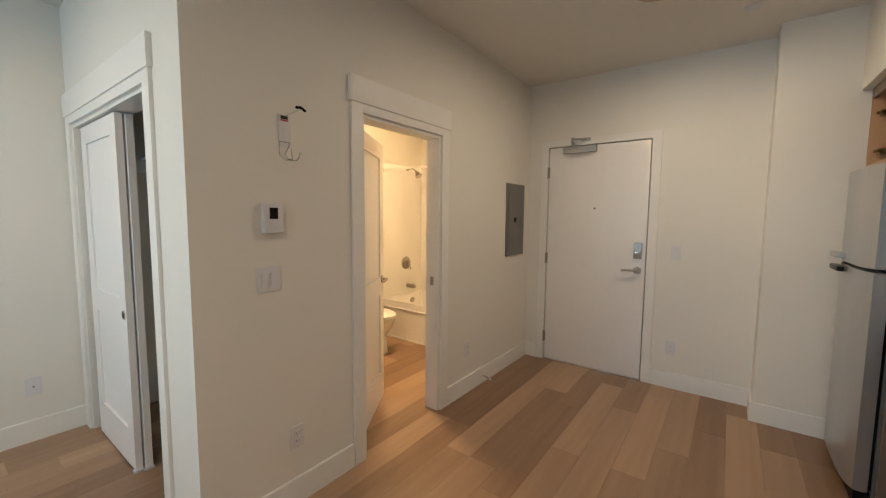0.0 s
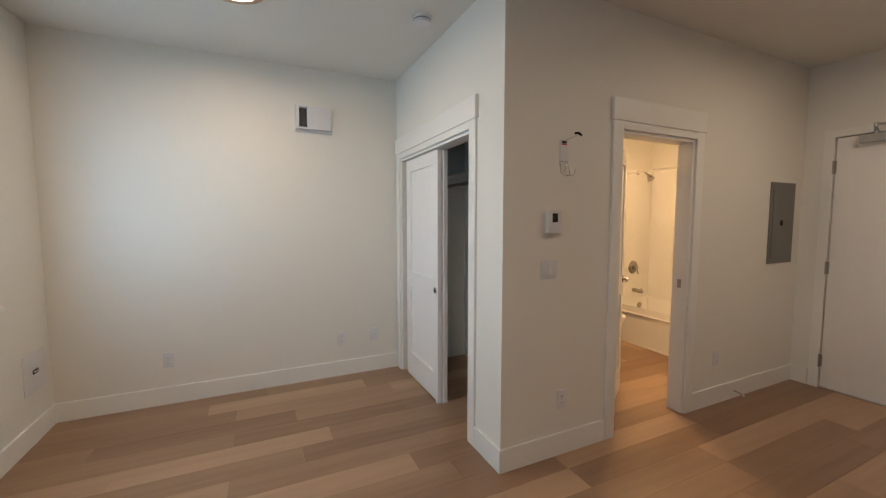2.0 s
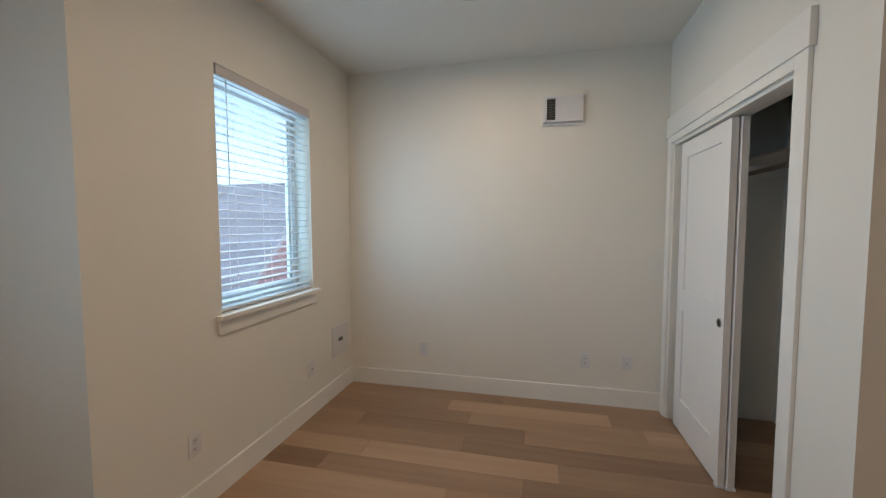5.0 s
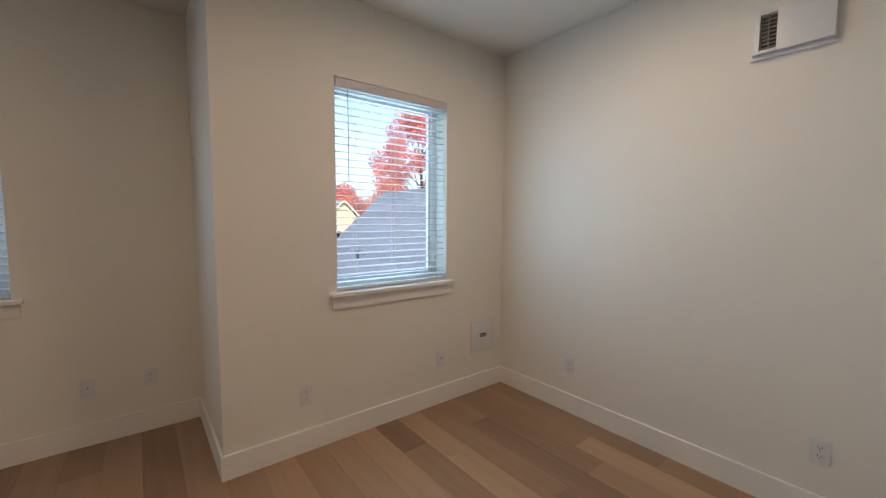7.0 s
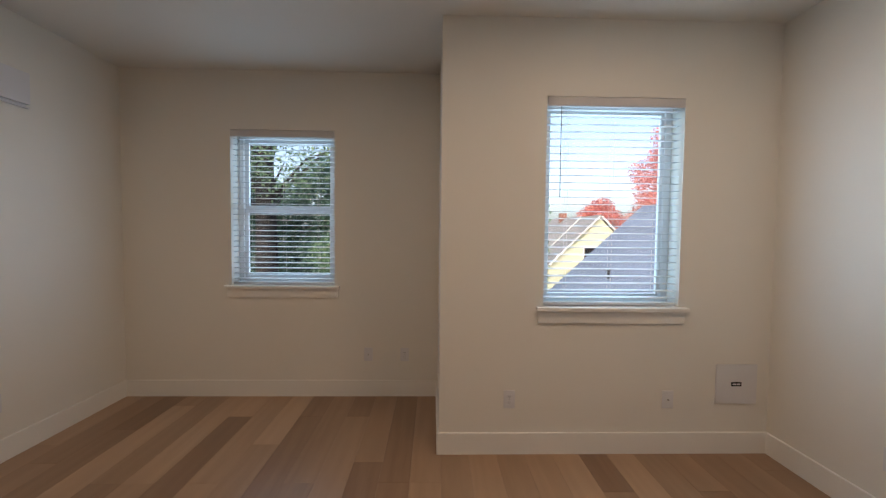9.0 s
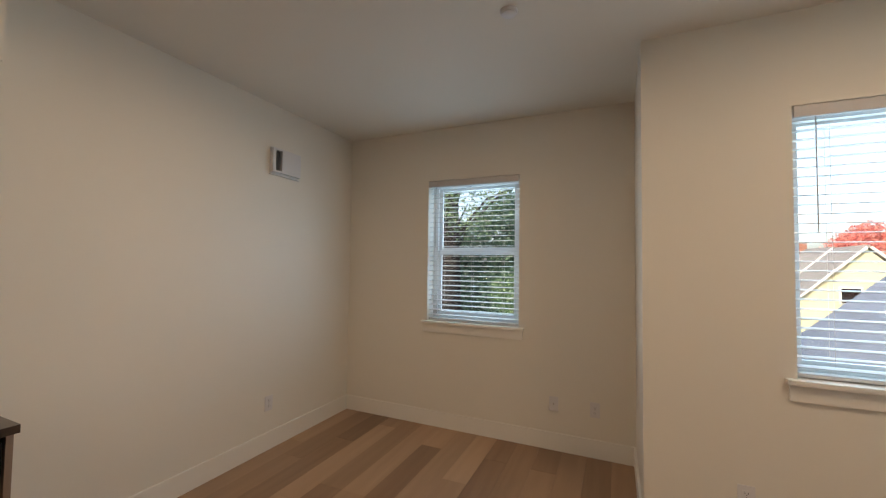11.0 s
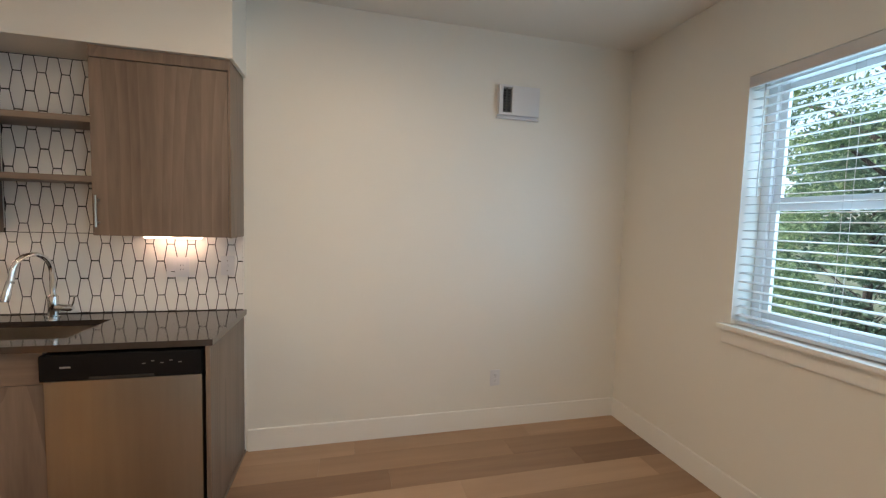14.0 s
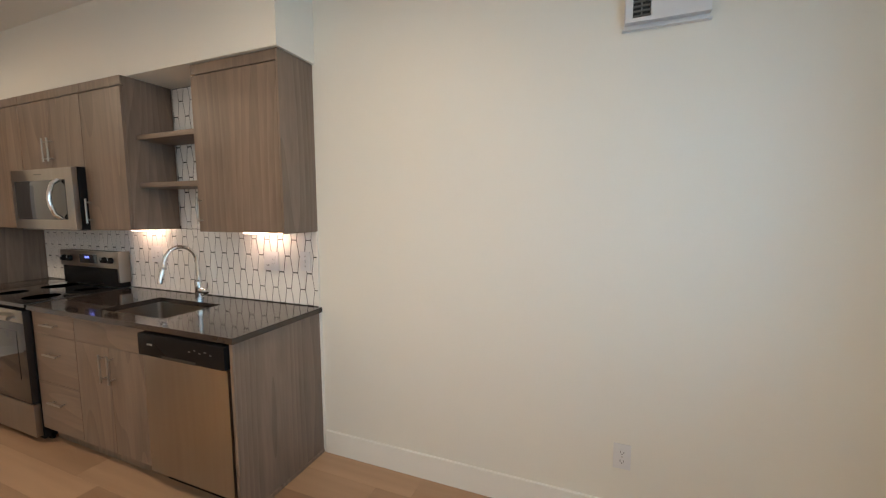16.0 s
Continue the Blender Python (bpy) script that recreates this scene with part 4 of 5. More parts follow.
led_bar(0.090, 0.386, 1.385)
led_bar(1.210, 1.485, 1.385)

# kitchen outlets on the tiles
ko = plate("counter_outlet", 0.119, 0.118, "white two-gang outlet and switch plate on tile", "outlet", "counter outlets")
for x in (-0.023, 0.023):
    part("insert", boxes((x - 0.0165, x + 0.0165, -0.0095, -0.004, -0.033, 0.033), bevel=0.002), PLASTIC, ko)
for x, z in ((0.017, 0.012), (0.029, 0.012), (0.017, -0.014), (0.029, -0.014)):
    part("slot", boxes((x - 0.001, x + 0.001, -0.0102, -0.009, z - 0.004, z + 0.004)), SLOT, ko)
part("test_button", boxes((-0.034, -0.012, -0.0102, -0.009, -0.028, -0.024)), SLOT, ko)
ko.matrix_basis = pose(KX - 0.011, 0.244, 1.181, 0, 0, FACE_W)
copy_thing(ko, pose(KX - 0.011, 1.34, 1.181, 0, 0, FACE_W))
k2 = plate("toggle_switch", 0.074, 0.118, "white toggle switch plate at the end of the tiles", "switch", "light switches")
part("toggle", boxes((-0.005, 0.005, -0.016, -0.004, -0.010, 0.010), bevel=0.002), PLASTIC, k2)
part("screws", boxes((-0.003, 0.003, -0.0072, -0.0055, 0.027, 0.033), (-0.003, 0.003, -0.0072, -0.0055, -0.033, -0.027)), NICKEL, k2)
k2.matrix_basis = pose(KX - 0.011, -0.023, 1.190, 0, 0, FACE_W)

# refrigerator, its tall panel and the open cabinet above
solid("tall_panel", boxes((0.800, KX - 0.001, 2.840, 2.860, 0.0, 2.288), bevel=0.001), CABINET, "tall taupe wood-grain panel beside the refrigerator", "cabinet panel")
FY0, FY1 = 2.915, 3.600
fr = thing("refrigerator", (1.10, 3.26, 0), "grey stainless top-freezer refrigerator beside the entry", "refrigerator")
part("cabinet_body", boxes((0.800, 1.440, FY0 + 0.004, FY1 - 0.004, 0.03, 1.755), bevel=0.006), GREYMETAL, fr)
part("gasket", boxes((0.785, 0.800, FY0 + 0.016, FY1 - 0.016, 0.10, 1.745)), BLACK, fr)
for nm, z0, z1 in (("freezer_door", 1.240, 1.765), ("fridge_door", 0.085, 1.222)):
    bm = bmesh.new()
    n = 10
    ring = []
    for k in range(n + 1):
        u = k / n
        ring.append((0.700 + 0.030 * (2 * u - 1) ** 4 * 1.0, FY0 + u * (FY1 - FY0)))
    ring = [(0.785, FY0)] + ring + [(0.785, FY1)]
    lo = [bm.verts.new((x, y, z0)) for x, y in ring]
    hi = [bm.verts.new((x, y, z1)) for x, y in ring]
    for k in range(len(ring)):
        j = (k + 1) % len(ring)
        bm.faces.new((lo[k], lo[j], hi[j], hi[k]))
    bm.faces.new(lo[::-1])
    bm.faces.new(hi)
    bmesh.ops.bevel(bm, geom=[e for e in bm.edges if abs(e.verts[0].co.z - e.verts[1].co.z) < 1e-5], offset=0.008, segments=3, affect="EDGES")
    d = part(nm, bm, FRIDGEPAINT, fr, "brushed grey steel door")
    zh = z0 + 0.016 if nm == "freezer_door" else z1 - 0.045
    hb = boxes((0.668, 0.712, FY1 - 0.235, FY1 - 0.012, zh, zh + 0.030), bevel=0.010)
    part("handle", hb, SILVERPAINT if nm == "freezer_door" else BLACK, d, "moulded handle at the door edge")
part("base_grille", boxes((0.735, 0.80, FY0 + 0.01, FY1 - 0.01, 0.012, 0.078), bevel=0.004), BLACK, fr)
fc = thing("fridge_top_cabinet", (1.13, 3.26, 1.79), "open taupe cabinet over the refrigerator, doors off", "cabinet", "wall cabinets")
part("side", boxes((0.800, 1.455, 2.862, 2.880, 1.80, 2.288)), CABINET, fc)
part("side", boxes((0.800, 1.455, 3.640, 3.660, 1.80, 2.288)), CABIN_IN, fc, "warm maple inside face")
part("bottom", boxes((0.800, 1.455, 2.880, 3.640, 1.80, 1.818)), CABIN_IN, fc)
part("back", boxes((1.440, 1.455, 2.880, 3.640, 1.818, 2.270)), CABIN_IN, fc)
part("top_rail", boxes((0.800, 0.820, 2.862, 3.660, 2.225, 2.288)), CABINET, fc)
for z in (1.90, 2.13):
    hg = boxes((0.835, 0.875, 3.628, 3.640, z - 0.02, z + 0.02), bevel=0.003)
    cyl(hg, (0.855, 3.625, z), (0.855, 3.606, z), 0.014)
    box(hg, 0.815, 0.86, 3.606, 3.618, z - 0.009, z + 0.009)
    part("hinge", hg, BRONZE, fc, "bronzed cup hinge")

# ---- bathroom ----
tub = thing("bathtub", (-2.5, 3.87, 0), "white alcove bathtub with a paneled apron", "bathtub")
bm = bmesh.new()
box(bm, -3.295, -1.72, 3.49, 4.245, 0.0, 0.455)
bm.faces.ensure_lookup_table()
top = [f for f in bm.faces if all(v.co.z > 0.45 for v in f.verts)]
r = bmesh.ops.inset_region(bm, faces=top, thickness=0.065, use_even_offset=True)
inner = top[0]
ext = bmesh.ops.extrude_face_region(bm, geom=[inner])
vs = [v for v in ext["geom"] if isinstance(v, bmesh.types.BMVert)]
bmesh.ops.translate(bm, verts=vs, vec=(0, 0, -0.36))
bmesh.ops.delete(bm, geom=[inner], context="FACES_ONLY")
for v in vs:
    v.co.x += 0.07 if v.co.x < -2.5 else -0.12
    v.co.y += 0.05 if v.co.y < 3.87 else -0.05
bmesh.ops.bevel(bm, geom=[e for e in bm.edges], offset=0.016, segments=3, affect="EDGES")
part("shell", bm, PORCELAIN, tub)
part("apron_rib", boxes((-3.28, -1.74, 3.478, 3.492, 0.365, 0.380), (-3.28, -1.74, 3.480, 3.492, 0.0, 0.020), bevel=0.004), PORCELAIN, tub)
solid("tub_surround", boxes((-3.298, -3.288, 3.49, 4.248, 0.455, 2.12), (-3.288, -1.705, 4.236, 4.248, 0.455, 2.12), bevel=0.002), ACRYLIC, "glossy white one-piece tub surround", "wall panel", kind="structure")
rod = thing("shower_rod", (-2.5, 3.50, 2.03), "chrome shower curtain rod across the tub", "shower rod")
part("bar", cyl(bmesh.new(), (-3.295, 3.50, 2.03), (-1.705, 3.50, 2.03), 0.0125), CHROME, rod)
part("flange", cyl(bmesh.new(), (-3.298, 3.50, 2.03), (-3.270, 3.50, 2.03), 0.032, 0.022), CHROME, rod)
sh = thing("shower_fixture", (-3.29, 3.96, 2.1), "chrome shower head on a short arm", "shower head")
part("flange", cyl(bmesh.new(), (-3.289, 3.96, 2.09), (-3.280, 3.96, 2.09), 0.028), NICKEL, sh)
part("arm", tube(bmesh.new(), [(-3.285, 3.96, 2.09), (-3.21, 3.96, 2.09), (-3.16, 3.96, 2.065), (-3.13, 3.96, 2.03)], 0.010), NICKEL, sh)
part("head", cyl(bmesh.new(), (-3.135, 3.96, 2.04), (-3.095, 3.96, 1.985), 0.018, 0.045), NICKEL, sh)
vv = thing("tub_valve", (-3.288, 3.93, 0.86), "chrome round tub and shower valve", "valve")
part("escutcheon", cyl(bmesh.new(), (-3.288, 3.93, 0.86), (-3.276, 3.93, 0.86), 0.085, 0.078, segments=36), NICKEL, vv)
part("stem", cyl(bmesh.new(), (-3.276, 3.93, 0.86), (-3.225, 3.93, 0.86), 0.026), NICKEL, vv)
part("lever", tube(bmesh.new(), [(-3.235, 3.93, 0.86), (-3.232, 3.95, 0.82), (-3.230, 3.965, 0.775)], 0.008), NICKEL, vv)
sp = thing("tub_spout", (-3.288, 3.96, 0.56), "chrome tub spout with a diverter", "faucet")
part("body", cyl(bmesh.new(), (-3.288, 3.96, 0.555), (-3.160, 3.96, 0.550), 0.027, 0.024), NICKEL, sp)
part("diverter", cyl(bmesh.new(), (-3.175, 3.96, 0.57), (-3.175, 3.96, 0.595), 0.007), NICKEL, sp)
ov = solid("overflow_cap", cyl(bmesh.new(), (-3.178, 3.93, 0.380), (-3.165, 3.93, 0.378), 0.036), NICKEL, "round chrome tub overflow cover", "overflow cover")

to = thing("toilet", (-2.95, 3.02, 0), "white two-piece toilet beside the tub", "toilet")
bowlm = bmesh.new()
segs = 28


def oval(bm, profile, cx, cy):
    rings = []
    for a, b, z, shift in profile:
        rings.append([bm.verts.new((cx + shift + a * math.cos(t), cy + b * math.sin(t), z)) for t in [2 * math.pi * k / segs for k in range(segs)]])
    for p, q in zip(rings, rings[1:]):
        for k in range(segs):
            bm.faces.new((p[k], p[(k + 1) % segs], q[(k + 1) % segs], q[k]))
    bm.faces.new(rings[0][::-1])
    bm.faces.new(rings[-1])
    return bm


oval(bowlm, [(0.21, 0.11, 0.0, -0.05), (0.20, 0.10, 0.06, -0.05), (0.17, 0.10, 0.18, -0.04), (0.22, 0.16, 0.30, -0.01), (0.245, 0.185, 0.385, 0.0)], -2.92, 3.03)
part("bowl", bowlm, PORCELAIN, to)
part("seat", oval(bmesh.new(), [(0.245, 0.187, 0.388, 0.0), (0.252, 0.192, 0.396, 0.0), (0.250, 0.190, 0.408, 0.0)], -2.92, 3.03), PORCELAIN, to)
part("lid", oval(bmesh.new(), [(0.246, 0.188, 0.411, 0.0), (0.252, 0.192, 0.420, 0.0), (0.225, 0.170, 0.434, 0.0)], -2.92, 3.03), PORCELAIN, to)
part("tank", boxes((-3.285, -3.095, 2.84, 3.28, 0.40, 0.76), bevel=0.02), PORCELAIN, to)
part("tank_lid", boxes((-3.290, -3.085, 2.83, 3.29, 0.762, 0.795), bevel=0.01), PORCELAIN, to)
part("flush_lever", tube(bmesh.new(), [(-3.095, 2.90, 0.70), (-3.075, 2.90, 0.70), (-3.070, 2.96, 0.69)], 0.006), CHROME, to)

# ---- outside ----
GZ = -4.6
GRASS = mat("lawn_and_soil", (0.07, 0.09, 0.04), 0.9, vary=0.3, scale=0.5, bscale=6)
BARK = mat("rough_bark", (0.036, 0.030, 0.029), 0.95, vary=0.3, scale=3.0, bump=1.0, bscale=14, stretch=(2.5, 2.5, 0.5))
SHINGLE = mat("slate_grey_shingles", (0.130, 0.162, 0.225), 0.85, vary=0.2, scale=2.0, bump=0.6, bscale=12, per_object=0.4)
DARKSIDING = mat("dark_plum_siding", (0.13, 0.10, 0.135), 0.8, vary=0.15, scale=2.0, per_object=0.3)
SIDING = mat("pale_yellow_siding", (0.47, 0.48, 0.34), 0.7, vary=0.05, scale=2.0)
GREYROOF = mat("weathered_grey_roof", (0.22, 0.21, 0.20), 0.9, vary=0.15, scale=1.0)
WHITEPAINT = mat("outside_white_trim", (0.60, 0.60, 0.58), 0.6, vary=0.03)
BRICK = mat("chimney_brick", (0.22, 0.10, 0.07), 0.9, vary=0.2, scale=8)


def leafmat(name, dark, light):
    m = bpy.data.materials.new(name)
    m.use_nodes = True
    n, l = m.node_tree.nodes, m.node_tree.links
    b = n["Principled BSDF"]
    g = n.new("ShaderNodeNewGeometry")
    mx = n.new("ShaderNodeMix")
    mx.data_type = "RGBA"
    mx.inputs[6].default_value, mx.inputs[7].default_value = (*dark, 1), (*light, 1)
    l.new(g.outputs["Random Per Island"], mx.inputs[0])
    l.new(mx.outputs[2], b.inputs["Base Color"])
    b.inputs["Roughness"].default_value = 0.6
    tr, ms = n.new("ShaderNodeBsdfTranslucent"), n.new("ShaderNodeMixShader")
    l.new(mx.outputs[2], tr.inputs[0])
    ms.inputs[0].default_value = 0.5
    l.new(b.outputs[0], ms.inputs[1])
    l.new(tr.outputs[0], ms.inputs[2])
    l.new(ms.outputs[0], n["Material Output"].inputs[0])
    return m


REDLEAF = leafmat("red_maple_leaves", (0.52, 0.11, 0.11), (0.78, 0.36, 0.27))
GREENLEAF = leafmat("green_leaves", (0.075, 0.155, 0.085), (0.25, 0.35, 0.19))
DARKLEAF = leafmat("dark_evergreen_leaves", (0.05, 0.105, 0.08), (0.14, 0.23, 0.16))

solid("ground", boxes((-400, 400, -600, 300, GZ - 0.3, GZ)), GRASS, "lawn and soil around the neighbouring houses", "ground", kind="structure", smooth=False)
solid("lower_storey", boxes((WX - 0.15, KX + 0.15, AY - 0.2, 4.65, GZ, -0.06), (JX - 0.2, KX + 0.15, SY - 0.2, AY - 0.2, GZ, -0.06)), WHITEPAINT, "plain lower storey of the building", "building", kind="structure", smooth=False)


def leaves(rng, blobs, count, size, flat=0.0):
    """Many small bent leaves scattered through overlapping ragged clumps (x, y, z, radius)."""
    blobs = np.array(blobs)
    pick = rng.choice(len(blobs), count, p=blobs[:, 3] ** 2 / (blobs[:, 3] ** 2).sum())
    d = rng.normal(size=(count, 3))
    d /= np.linalg.norm(d, axis=1)[:, None]
    rad = blobs[pick, 3] * (0.35 + 0.75 * rng.random(count) ** 0.7)
    c = blobs[pick, :3] + d * rad[:, None] * np.array([1, 1, 0.8])
    a = rng.normal(size=(count, 3))
    a[:, 2] *= 1 - flat
    a /= np.linalg.norm(a, axis=1)[:, None]
    b = np.cross(a, rng.normal(size=(count, 3)))
    b /= np.linalg.norm(b, axis=1)[:, None]
    s = size * (0.6 + 0.8 * rng.random(count))[:, None]
    nrm = np.cross(a, b) * s * 0.25
    quad = np.stack([c - a * s, c - b * s * 0.55 + nrm, c + a * s, c + b * s * 0.55 + nrm], 1).reshape(-1, 3)
    idx = np.arange(count * 4).reshape(-1, 4)
    return quad, idx


def tree(seed, x, y, height, spread, trunk_r, material, label, count, size, low=0.35, lean=0.0, group="trees outside", tall=False):
    rng = np.random.default_rng(seed)
    ob = thing("tree", (x, y, GZ), label, "tree", group)
    bm = bmesh.new()
    top = GZ + height * (0.95 if tall else 0.75)
    pts = [(x + lean * k / 6 + 0.06 * math.sin(k * 1.7 + seed), y + 0.06 * math.cos(k * 2.1 + seed), GZ + (top - GZ) * k / 6) for k in range(7)]
    for k in range(6):
        cyl(bm, pts[k], pts[k + 1], trunk_r * (1 - 0.13 * k) * (1.25 if k == 0 else 1), trunk_r * (1 - 0.13 * (k + 1)), segments=14, caps=False)
    blobs = []
    n = 36
    for k in range(n):
        f = low + (1 - low) * (k + 0.5) / n
        ang = 2.4 * k + seed
        w = spread * (1.0 - f) * 1.3 if tall else spread * math.sin(math.pi * min(0.98, 0.15 + 0.85 * (f - low) / (1 - low))) ** 0.7
        reach = w * (0.55 + 0.4 * rng.random())
        px, py, pz = x + lean * f + reach * math.cos(ang), y + reach * math.sin(ang), GZ + height * f
        blobs.append((px, py, pz, spread * (0.16 + 0.17 * rng.random())))
        g = max(0.0, min(0.999, (pz - 0.7 * reach - GZ) / (top - GZ))) * 6
        j = min(5, int(g))
        s = Vector(pts[j]).lerp(Vector(pts[j + 1]), g - j)
        e = Vector((px, py, pz))
        mid = (s + e) / 2 + Vector((0, 0, 0.1 * spread))
        cyl(bm, s, mid, trunk_r * 0.16, trunk_r * 0.09, segments=7, caps=False)
        cyl(bm, mid, e, trunk_r * 0.09, trunk_r * 0.03, segments=6, caps=False)
    part("trunk", bm, BARK, ob, "rough brown trunk and limbs")
    quad, idx = leaves(rng, blobs, count, size)
    me = bpy.data.meshes.new("crown")
    me.from_pydata((quad - np.array([x, y, GZ])).tolist(), [], idx.tolist())
    me.materials.append(material)
    cr = new("crown", me)
    cr.parent = ob
    return ob


# neighbour's dark shingled roof: ridge along y, one long slope towards the window
def shingled_house():
    ob = thing("neighbour_house", (-9.6, -11.0, GZ), "neighbour house with a dark blue-grey shingled roof", "house")
    rx, rz, ex, ez, y0, y1 = -10.85, 2.75, -5.8, -1.92, -17.2, -6.84
    bx = rx - 0.35
    bm = bmesh.new()
    prof = [(bx + 0.1, GZ), (ex - 0.4, GZ), (ex - 0.4, ez + 0.15), (rx, rz - 0.12), (bx + 0.1, rz - 0.5)]
    a = [bm.verts.new((px, y0 + 0.3, pz)) for px, pz in prof]
    b = [bm.verts.new((px, y1 - 0.02, pz)) for px, pz in prof]
    for k in range(5):
        bm.faces.new((a[k], a[(k + 1) % 5], b[(k + 1) % 5], b[k]))
    bm.faces.new(a)
    bm.faces.new(b[::-1])
    wl = part("wall", bm, DARKSIDING, ob, "dark lapped siding", smooth=False)
    slope = math.atan2(rz - ez, ex - rx)
    z = GZ + 2.0
    while z < rz - 0.35:
        x1 = min(ex - 0.4, rx + (rz - 0.15 - z) / math.tan(slope))
        part("siding_board", boxes((bx + 0.1, x1, y1 - 0.02, y1 + 0.005 + 0.004 * (int(z * 6) % 2), z, z + 0.155)), DARKSIDING, wl, smooth=False)
        z += 0.17
    bm = bmesh.new()
    gable = [(bx, rz - 0.4), (rx, rz), (ex, ez), (ex, ez - 0.16), (rx, rz - 0.2), (bx, rz - 0.55)]
    a = [bm.verts.new((px, y0, pz)) for px, pz in gable]
    b = [bm.verts.new((px, y1 + 0.12, pz)) for px, pz in gable]
    for k in range(6):
        bm.faces.new((a[k], a[(k + 1) % 6], b[(k + 1) % 6], b[k]))
    bm.faces.new(a)
    bm.faces.new(b[::-1])
    roof = part("roof", bm, SHINGLE, ob, "dark blue-grey shingle roof", smooth=False)
    rows = int(math.hypot(ex - rx, rz - ez) / 0.24)
    data = finish(boxes((-0.135, 0.135, -(y1 - y0) / 2, (y1 - y0) / 2, 0.0, 0.022)), "course", SHINGLE)
    for i in range(rows):
        u = (i + 0.5) * 0.24
        s = new("shingle_course", data)
        s.parent = roof
        s.matrix_basis = Matrix.Translation(Vector((rx + u * math.cos(slope) + 0.004, (y0 + y1) / 2, rz - u * math.sin(slope) + 0.002)) - BASE[ob.name]) @ pose(0, 0, 0, 0, math.degrees(slope) + 3.0, 0)
    top = rz - 3.2 * math.tan(slope)
    part("vent_pipe", cyl(bmesh.new(), (-7.65, -13.5, top - 0.1), (-7.65, -13.5, top + 0.4), 0.05), SLOT, ob)


shingled_house()


def gable_house(x, y, turn, w, depth, eave, peak, wallmat, roofmat, label, chimney=True):
    ob = thing("gable_house", (0, 0, 0), label, "house", "far houses")
    bm = bmesh.new()
    prof = [(-w / 2, 0), (w / 2, 0), (w / 2, eave), (0, peak), (-w / 2, eave)]
    a = [bm.verts.new((px, 0, pz)) for px, pz in prof]
    b = [bm.verts.new((px, depth, pz)) for px, pz in prof]
    for k in range(5):
        bm.faces.new((a[k], a[(k + 1) % 5], b[(k + 1) % 5], b[k]))
    bm.faces.new(a)
    bm.faces.new(b[::-1])
    part("wall", bm, wallmat, ob, smooth=False)
    o = 0.25
    k = (peak - eave) / (w / 2)
    for s in (-1, 1):
        bm = bmesh.new()
        q = [(s * (w / 2 + o), eave - o * k + 0.05), (0, peak + 0.05), (0, peak + 0.25), (s * (w / 2 + o), eave - o * k + 0.25)]
        a = [bm.verts.new((px, -o, pz)) for px, pz in q]
        b = [bm.verts.new((px, depth + o, pz)) for px, pz in q]
        for i in range(4):
            bm.faces.new((a[i], a[(i + 1) % 4], b[(i + 1) % 4], b[i]))
        bm.faces.new(a)
        bm.faces.new(b[::-1])
        part("roof", bm, roofmat, ob, smooth=False)
        L = math.hypot(w / 2 + o, (w / 2 + o) * k)
        rake = boxes((0, L, -o - 0.06, -o, 0.06, 0.20))
        bmesh.ops.rotate(rake, verts=rake.verts, cent=(0, 0, 0), matrix=Matrix.Rotation(math.atan(k), 3, "Y"))
        if s < 0:
            bmesh.ops.scale(rake, verts=rake.verts, vec=(-1, 1, 1))
        bmesh.ops.translate(rake, verts=rake.verts, vec=(0, 0, peak))
        part("rake_board", rake, WHITEPAINT, ob, smooth=False)
    win = part("window", boxes((-1.35, -0.25, -0.08, 0.0, peak - 3.5, peak - 2.4), bevel=0.01), WHITEPAINT, ob)
    part("pane", boxes((-1.25, -0.35, -0.10, -0.07, peak - 3.4, peak - 2.5)), GLASSBLACK, win, smooth=False)
    if chimney:
        part("chimney", boxes((-0.6, 0.1, depth * 0.5, depth * 0.5 + 0.7, peak - 0.8, peak + 0.75)), BRICK, ob, smooth=False)
    ob.matrix_basis = pose(x, y, GZ, 0, 0, turn)


gable_house(-15.25, -32.0, 178, 11.0, 4.0, 2.0, 7.45, SIDING, GREYROOF, "pale yellow gabled house with white trim", chimney=False)
gable_house(-15.75, -37.5, 178, 11.0, 10, 2.1, 7.6, SIDING, GREYROOF, "pale yellow house with a weathered grey roof")

# trees: red maples over the dark roof, a conifer in the distance, green trees before the bay window
tree(3, -16.6, -22.0, 13.2, 4.0, 0.30, REDLEAF, "large red autumn maple tree", 34000, 0.070)
tree(5, -19.5, -10.0, 11.0, 4.2, 0.28, REDLEAF, "large red autumn maple tree", 40000, 0.075, low=0.12)
tree(8, -19.5, -42.0, 9.2, 4.0, 0.25, REDLEAF, "red autumn maple tree in the distance", 12000, 0.12)
tree(11, -12.6, -55.0, 11.0, 1.9, 0.25, DARKLEAF, "dark conifer in the distance", 5000, 0.22, low=0.15, tall=True)
tree(12, -25.2, -60.0, 9.7, 1.5, 0.22, DARKLEAF, "dark conifer in the distance", 4000, 0.22, low=0.15, tall=True)
tree(21, 6.03, -16.4, 23.0, 6.6, 0.60, GREENLEAF, "tall green tree with a thick brown trunk", 40000, 0.062, low=0.36, group="trees by the bay window")
tree(22, 0.1, -8.9, 6.9, 1.7, 0.09, GREENLEAF, "leafy green tree close to the window", 30000, 0.045, low=0.3, group="trees by the bay window")
tree(23, 8.4, -12.0, 11.0, 3.0, 0.16, GREENLEAF, "leafy green tree outside the window", 22000, 0.06, low=0.2, group="trees by the bay window")
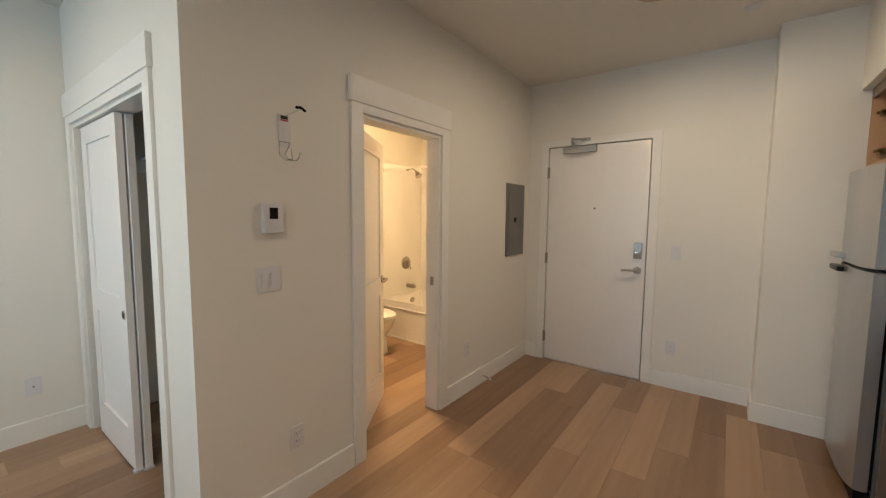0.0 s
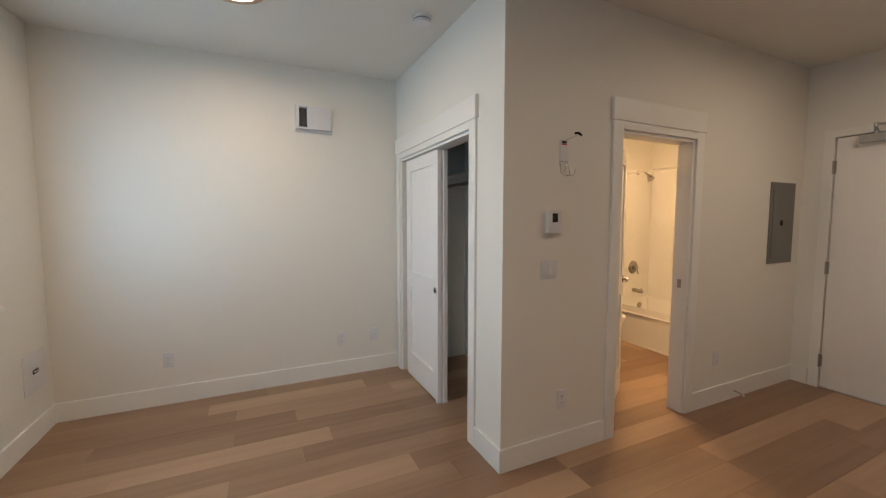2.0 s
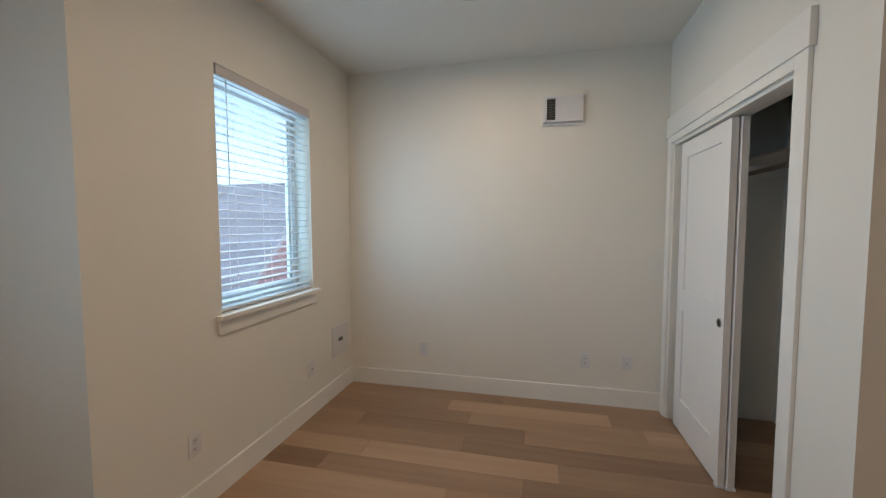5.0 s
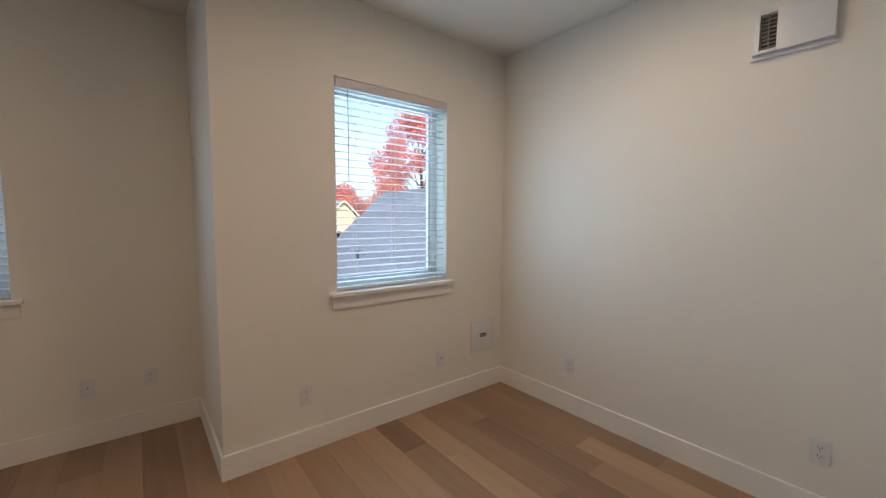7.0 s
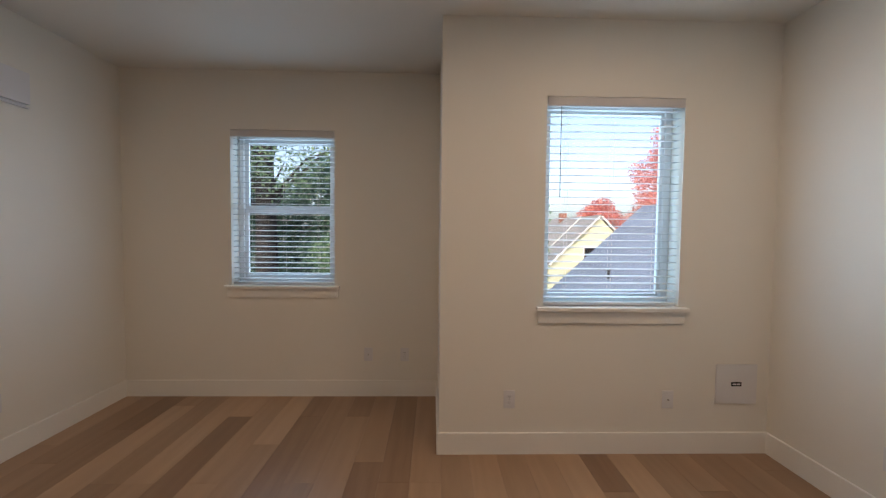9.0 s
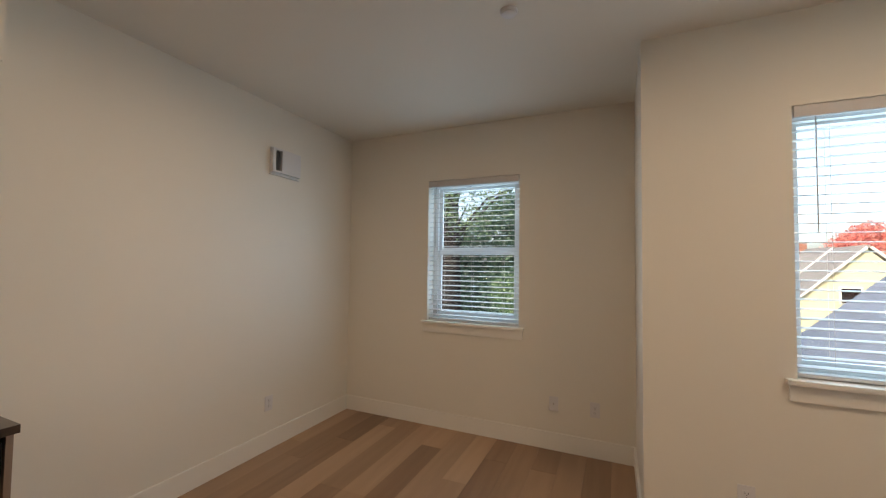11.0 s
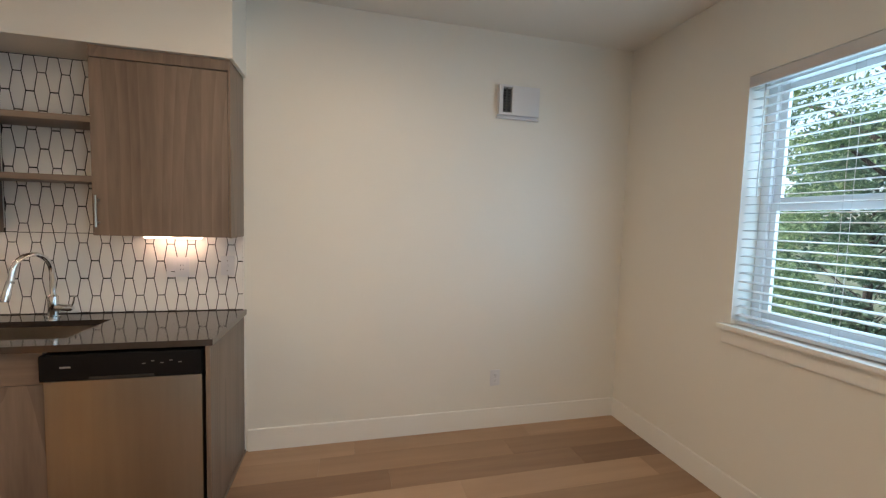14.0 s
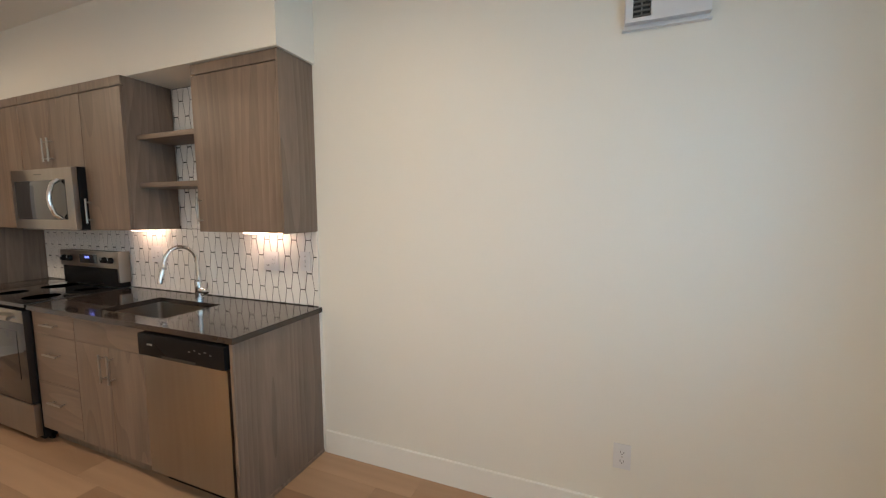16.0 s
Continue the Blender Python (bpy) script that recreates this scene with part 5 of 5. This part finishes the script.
tree(24, 1.5, -16.5, 8.6, 3.4, 0.2, DARKLEAF, "dark evergreen tree behind the others", 14000, 0.14, low=0.12, group="trees by the bay window")
tree(25, 9.9, -21.0, 10.5, 3.8, 0.22, DARKLEAF, "dark evergreen tree behind the others", 14000, 0.14, low=0.12, group="trees by the bay window")
tree(26, -2.6, -14.5, 11.0, 3.2, 0.17, GREENLEAF, "leafy green tree outside the window", 16000, 0.06, low=0.15, group="trees by the bay window")
tree(27, 4.4, -20.3, 9.5, 3.4, 0.2, DARKLEAF, "dark evergreen tree behind the others", 11000, 0.12, low=0.15, group="trees by the bay window")

# ---- floor planks, last ----
PW, PL = 0.182, 1.22
_planks = {}


def plank_mesh(w, length):
    key = (round(w, 3), round(length, 3))
    if key not in _planks:
        g, c = 0.0003, 0.0007
        x, y = w / 2 - g, length / 2 - g
        bm = bmesh.new()
        lo = [bm.verts.new((sx * x, sy * y, -0.008)) for sx, sy in ((-1, -1), (1, -1), (1, 1), (-1, 1))]
        md = [bm.verts.new((sx * x, sy * y, -c)) for sx, sy in ((-1, -1), (1, -1), (1, 1), (-1, 1))]
        hi = [bm.verts.new((sx * (x - c), sy * (y - c), 0.0)) for sx, sy in ((-1, -1), (1, -1), (1, 1), (-1, 1))]
        for a, b in ((lo, md), (md, hi)):
            for k in range(4):
                bm.faces.new((a[k], a[(k + 1) % 4], b[(k + 1) % 4], b[k]))
        bm.faces.new(hi)
        _planks[key] = finish(bm, "plank", PLANK)
    return _planks[key]


prng = random.Random(7)
col, x = 0, KX + 0.01
while x > WX - 0.02:
    xc = x - PW / 2
    y = (SY if x - PW > JX - 0.19 else AY) - 0.02 - prng.choice((0.0, 0.2, 0.41, 0.61, 0.81, 1.0))
    start = (SY if x - PW > JX - 0.19 else AY) - 0.02
    end = EY + 0.02 if xc > BX else 4.26
    while y < end:
        a, b = max(y, start), min(y + PL, end)
        if b - a > 0.03:
            p = new("plank", plank_mesh(PW, b - a))
            p.parent = floor
            p.location = (xc, (a + b) / 2, 0)
        y += PL
    x -= PW

# ---- backsplash tiles, last ----
backing = solid("backsplash", boxes((KX - 0.006, KX - 0.0005, -0.108, 2.838, 0.916, UB + 0.02), (KX - 0.006, KX - 0.0005, 0.530, 1.068, UB + 0.02, UT)), GROUT, "white elongated hexagonal tile backsplash with dark grout", "backsplash", kind="structure", smooth=False)
part("edge_strip", boxes((KX - 0.013, KX - 0.0005, -0.114, -0.108, 0.916, UB)), TRIM, backing)
TW, TH = 0.1085, 0.203


def clip_poly(poly, ax, lim, keep_low):
    out = []
    for p, q in zip(poly, poly[1:] + poly[:1]):
        pi, qi = (p[ax] <= lim) == keep_low or p[ax] == lim, (q[ax] <= lim) == keep_low or q[ax] == lim
        if pi:
            out.append(p)
        if pi != qi:
            t = (lim - p[ax]) / (q[ax] - p[ax])
            out.append((p[0] + t * (q[0] - p[0]), p[1] + t * (q[1] - p[1])))
    return out


_tiles = {}


def tile_mesh(poly, y, z):
    key = tuple((round(a - y, 4), round(b - z, 4)) for a, b in poly)
    if key not in _tiles:
        cx = sum(a for a, _ in key) / len(key)
        cz = sum(b for _, b in key) / len(key)

        def ring(inset, xx):
            return [bm.verts.new((xx, cx + (a - cx) * (1 - inset / 0.04), cz + (b - cz) * (1 - inset / 0.09))) for a, b in key]

        bm = bmesh.new()
        r0, r1, r2 = ring(0.0034, 0.0), ring(0.0034, -0.0010), ring(0.0042, -0.0018)
        for a, b in ((r0, r1), (r1, r2)):
            for k in range(len(key)):
                bm.faces.new((a[k], a[(k + 1) % len(key)], b[(k + 1) % len(key)], b[k]))
        bm.faces.new(r2)
        _tiles[key] = finish(bm, "tile", TILE)
    return _tiles[key]


def lay(y0, y1, z0, z1):
    wide, slim = TW * 0.333, TW * 0.167   # half widths of a tile's two ends
    cols = int((2.95 + 0.2) / (TW / 2)) + 2
    for i in range(cols):
        yc = -0.1525 + i * TW / 2
        shift = 0.0 if i % 2 == 0 else TH / 2
        for j in range(-1, 10):
            zc = 0.8100 + j * TH + shift
            # six corners: short level ends and the widest line at mid height
            poly = [(yc - slim, zc - TH / 2), (yc + slim, zc - TH / 2), (yc + wide, zc), (yc + slim, zc + TH / 2), (yc - slim, zc + TH / 2), (yc - wide, zc)]
            if max(p[0] for p in poly) < y0 or min(p[0] for p in poly) > y1 or zc + TH / 2 < z0 or zc - TH / 2 > z1:
                continue
            for ax, lim, low in ((0, y0, False), (0, y1, True), (1, z0, False), (1, z1, True)):
                if poly:
                    poly = clip_poly(poly, ax, lim, low)
            if len(poly) < 3 or max(p[0] for p in poly) - min(p[0] for p in poly) < 0.008 or max(p[1] for p in poly) - min(p[1] for p in poly) < 0.008:
                continue
            t = new("tile", tile_mesh(poly, yc, zc))
            t.parent = backing
            t.location = (KX - 0.006, yc, zc)


lay(-0.108, 2.838, 0.918, UB - 0.001)
lay(0.531, 1.067, UB - 0.001, UT - 0.002)
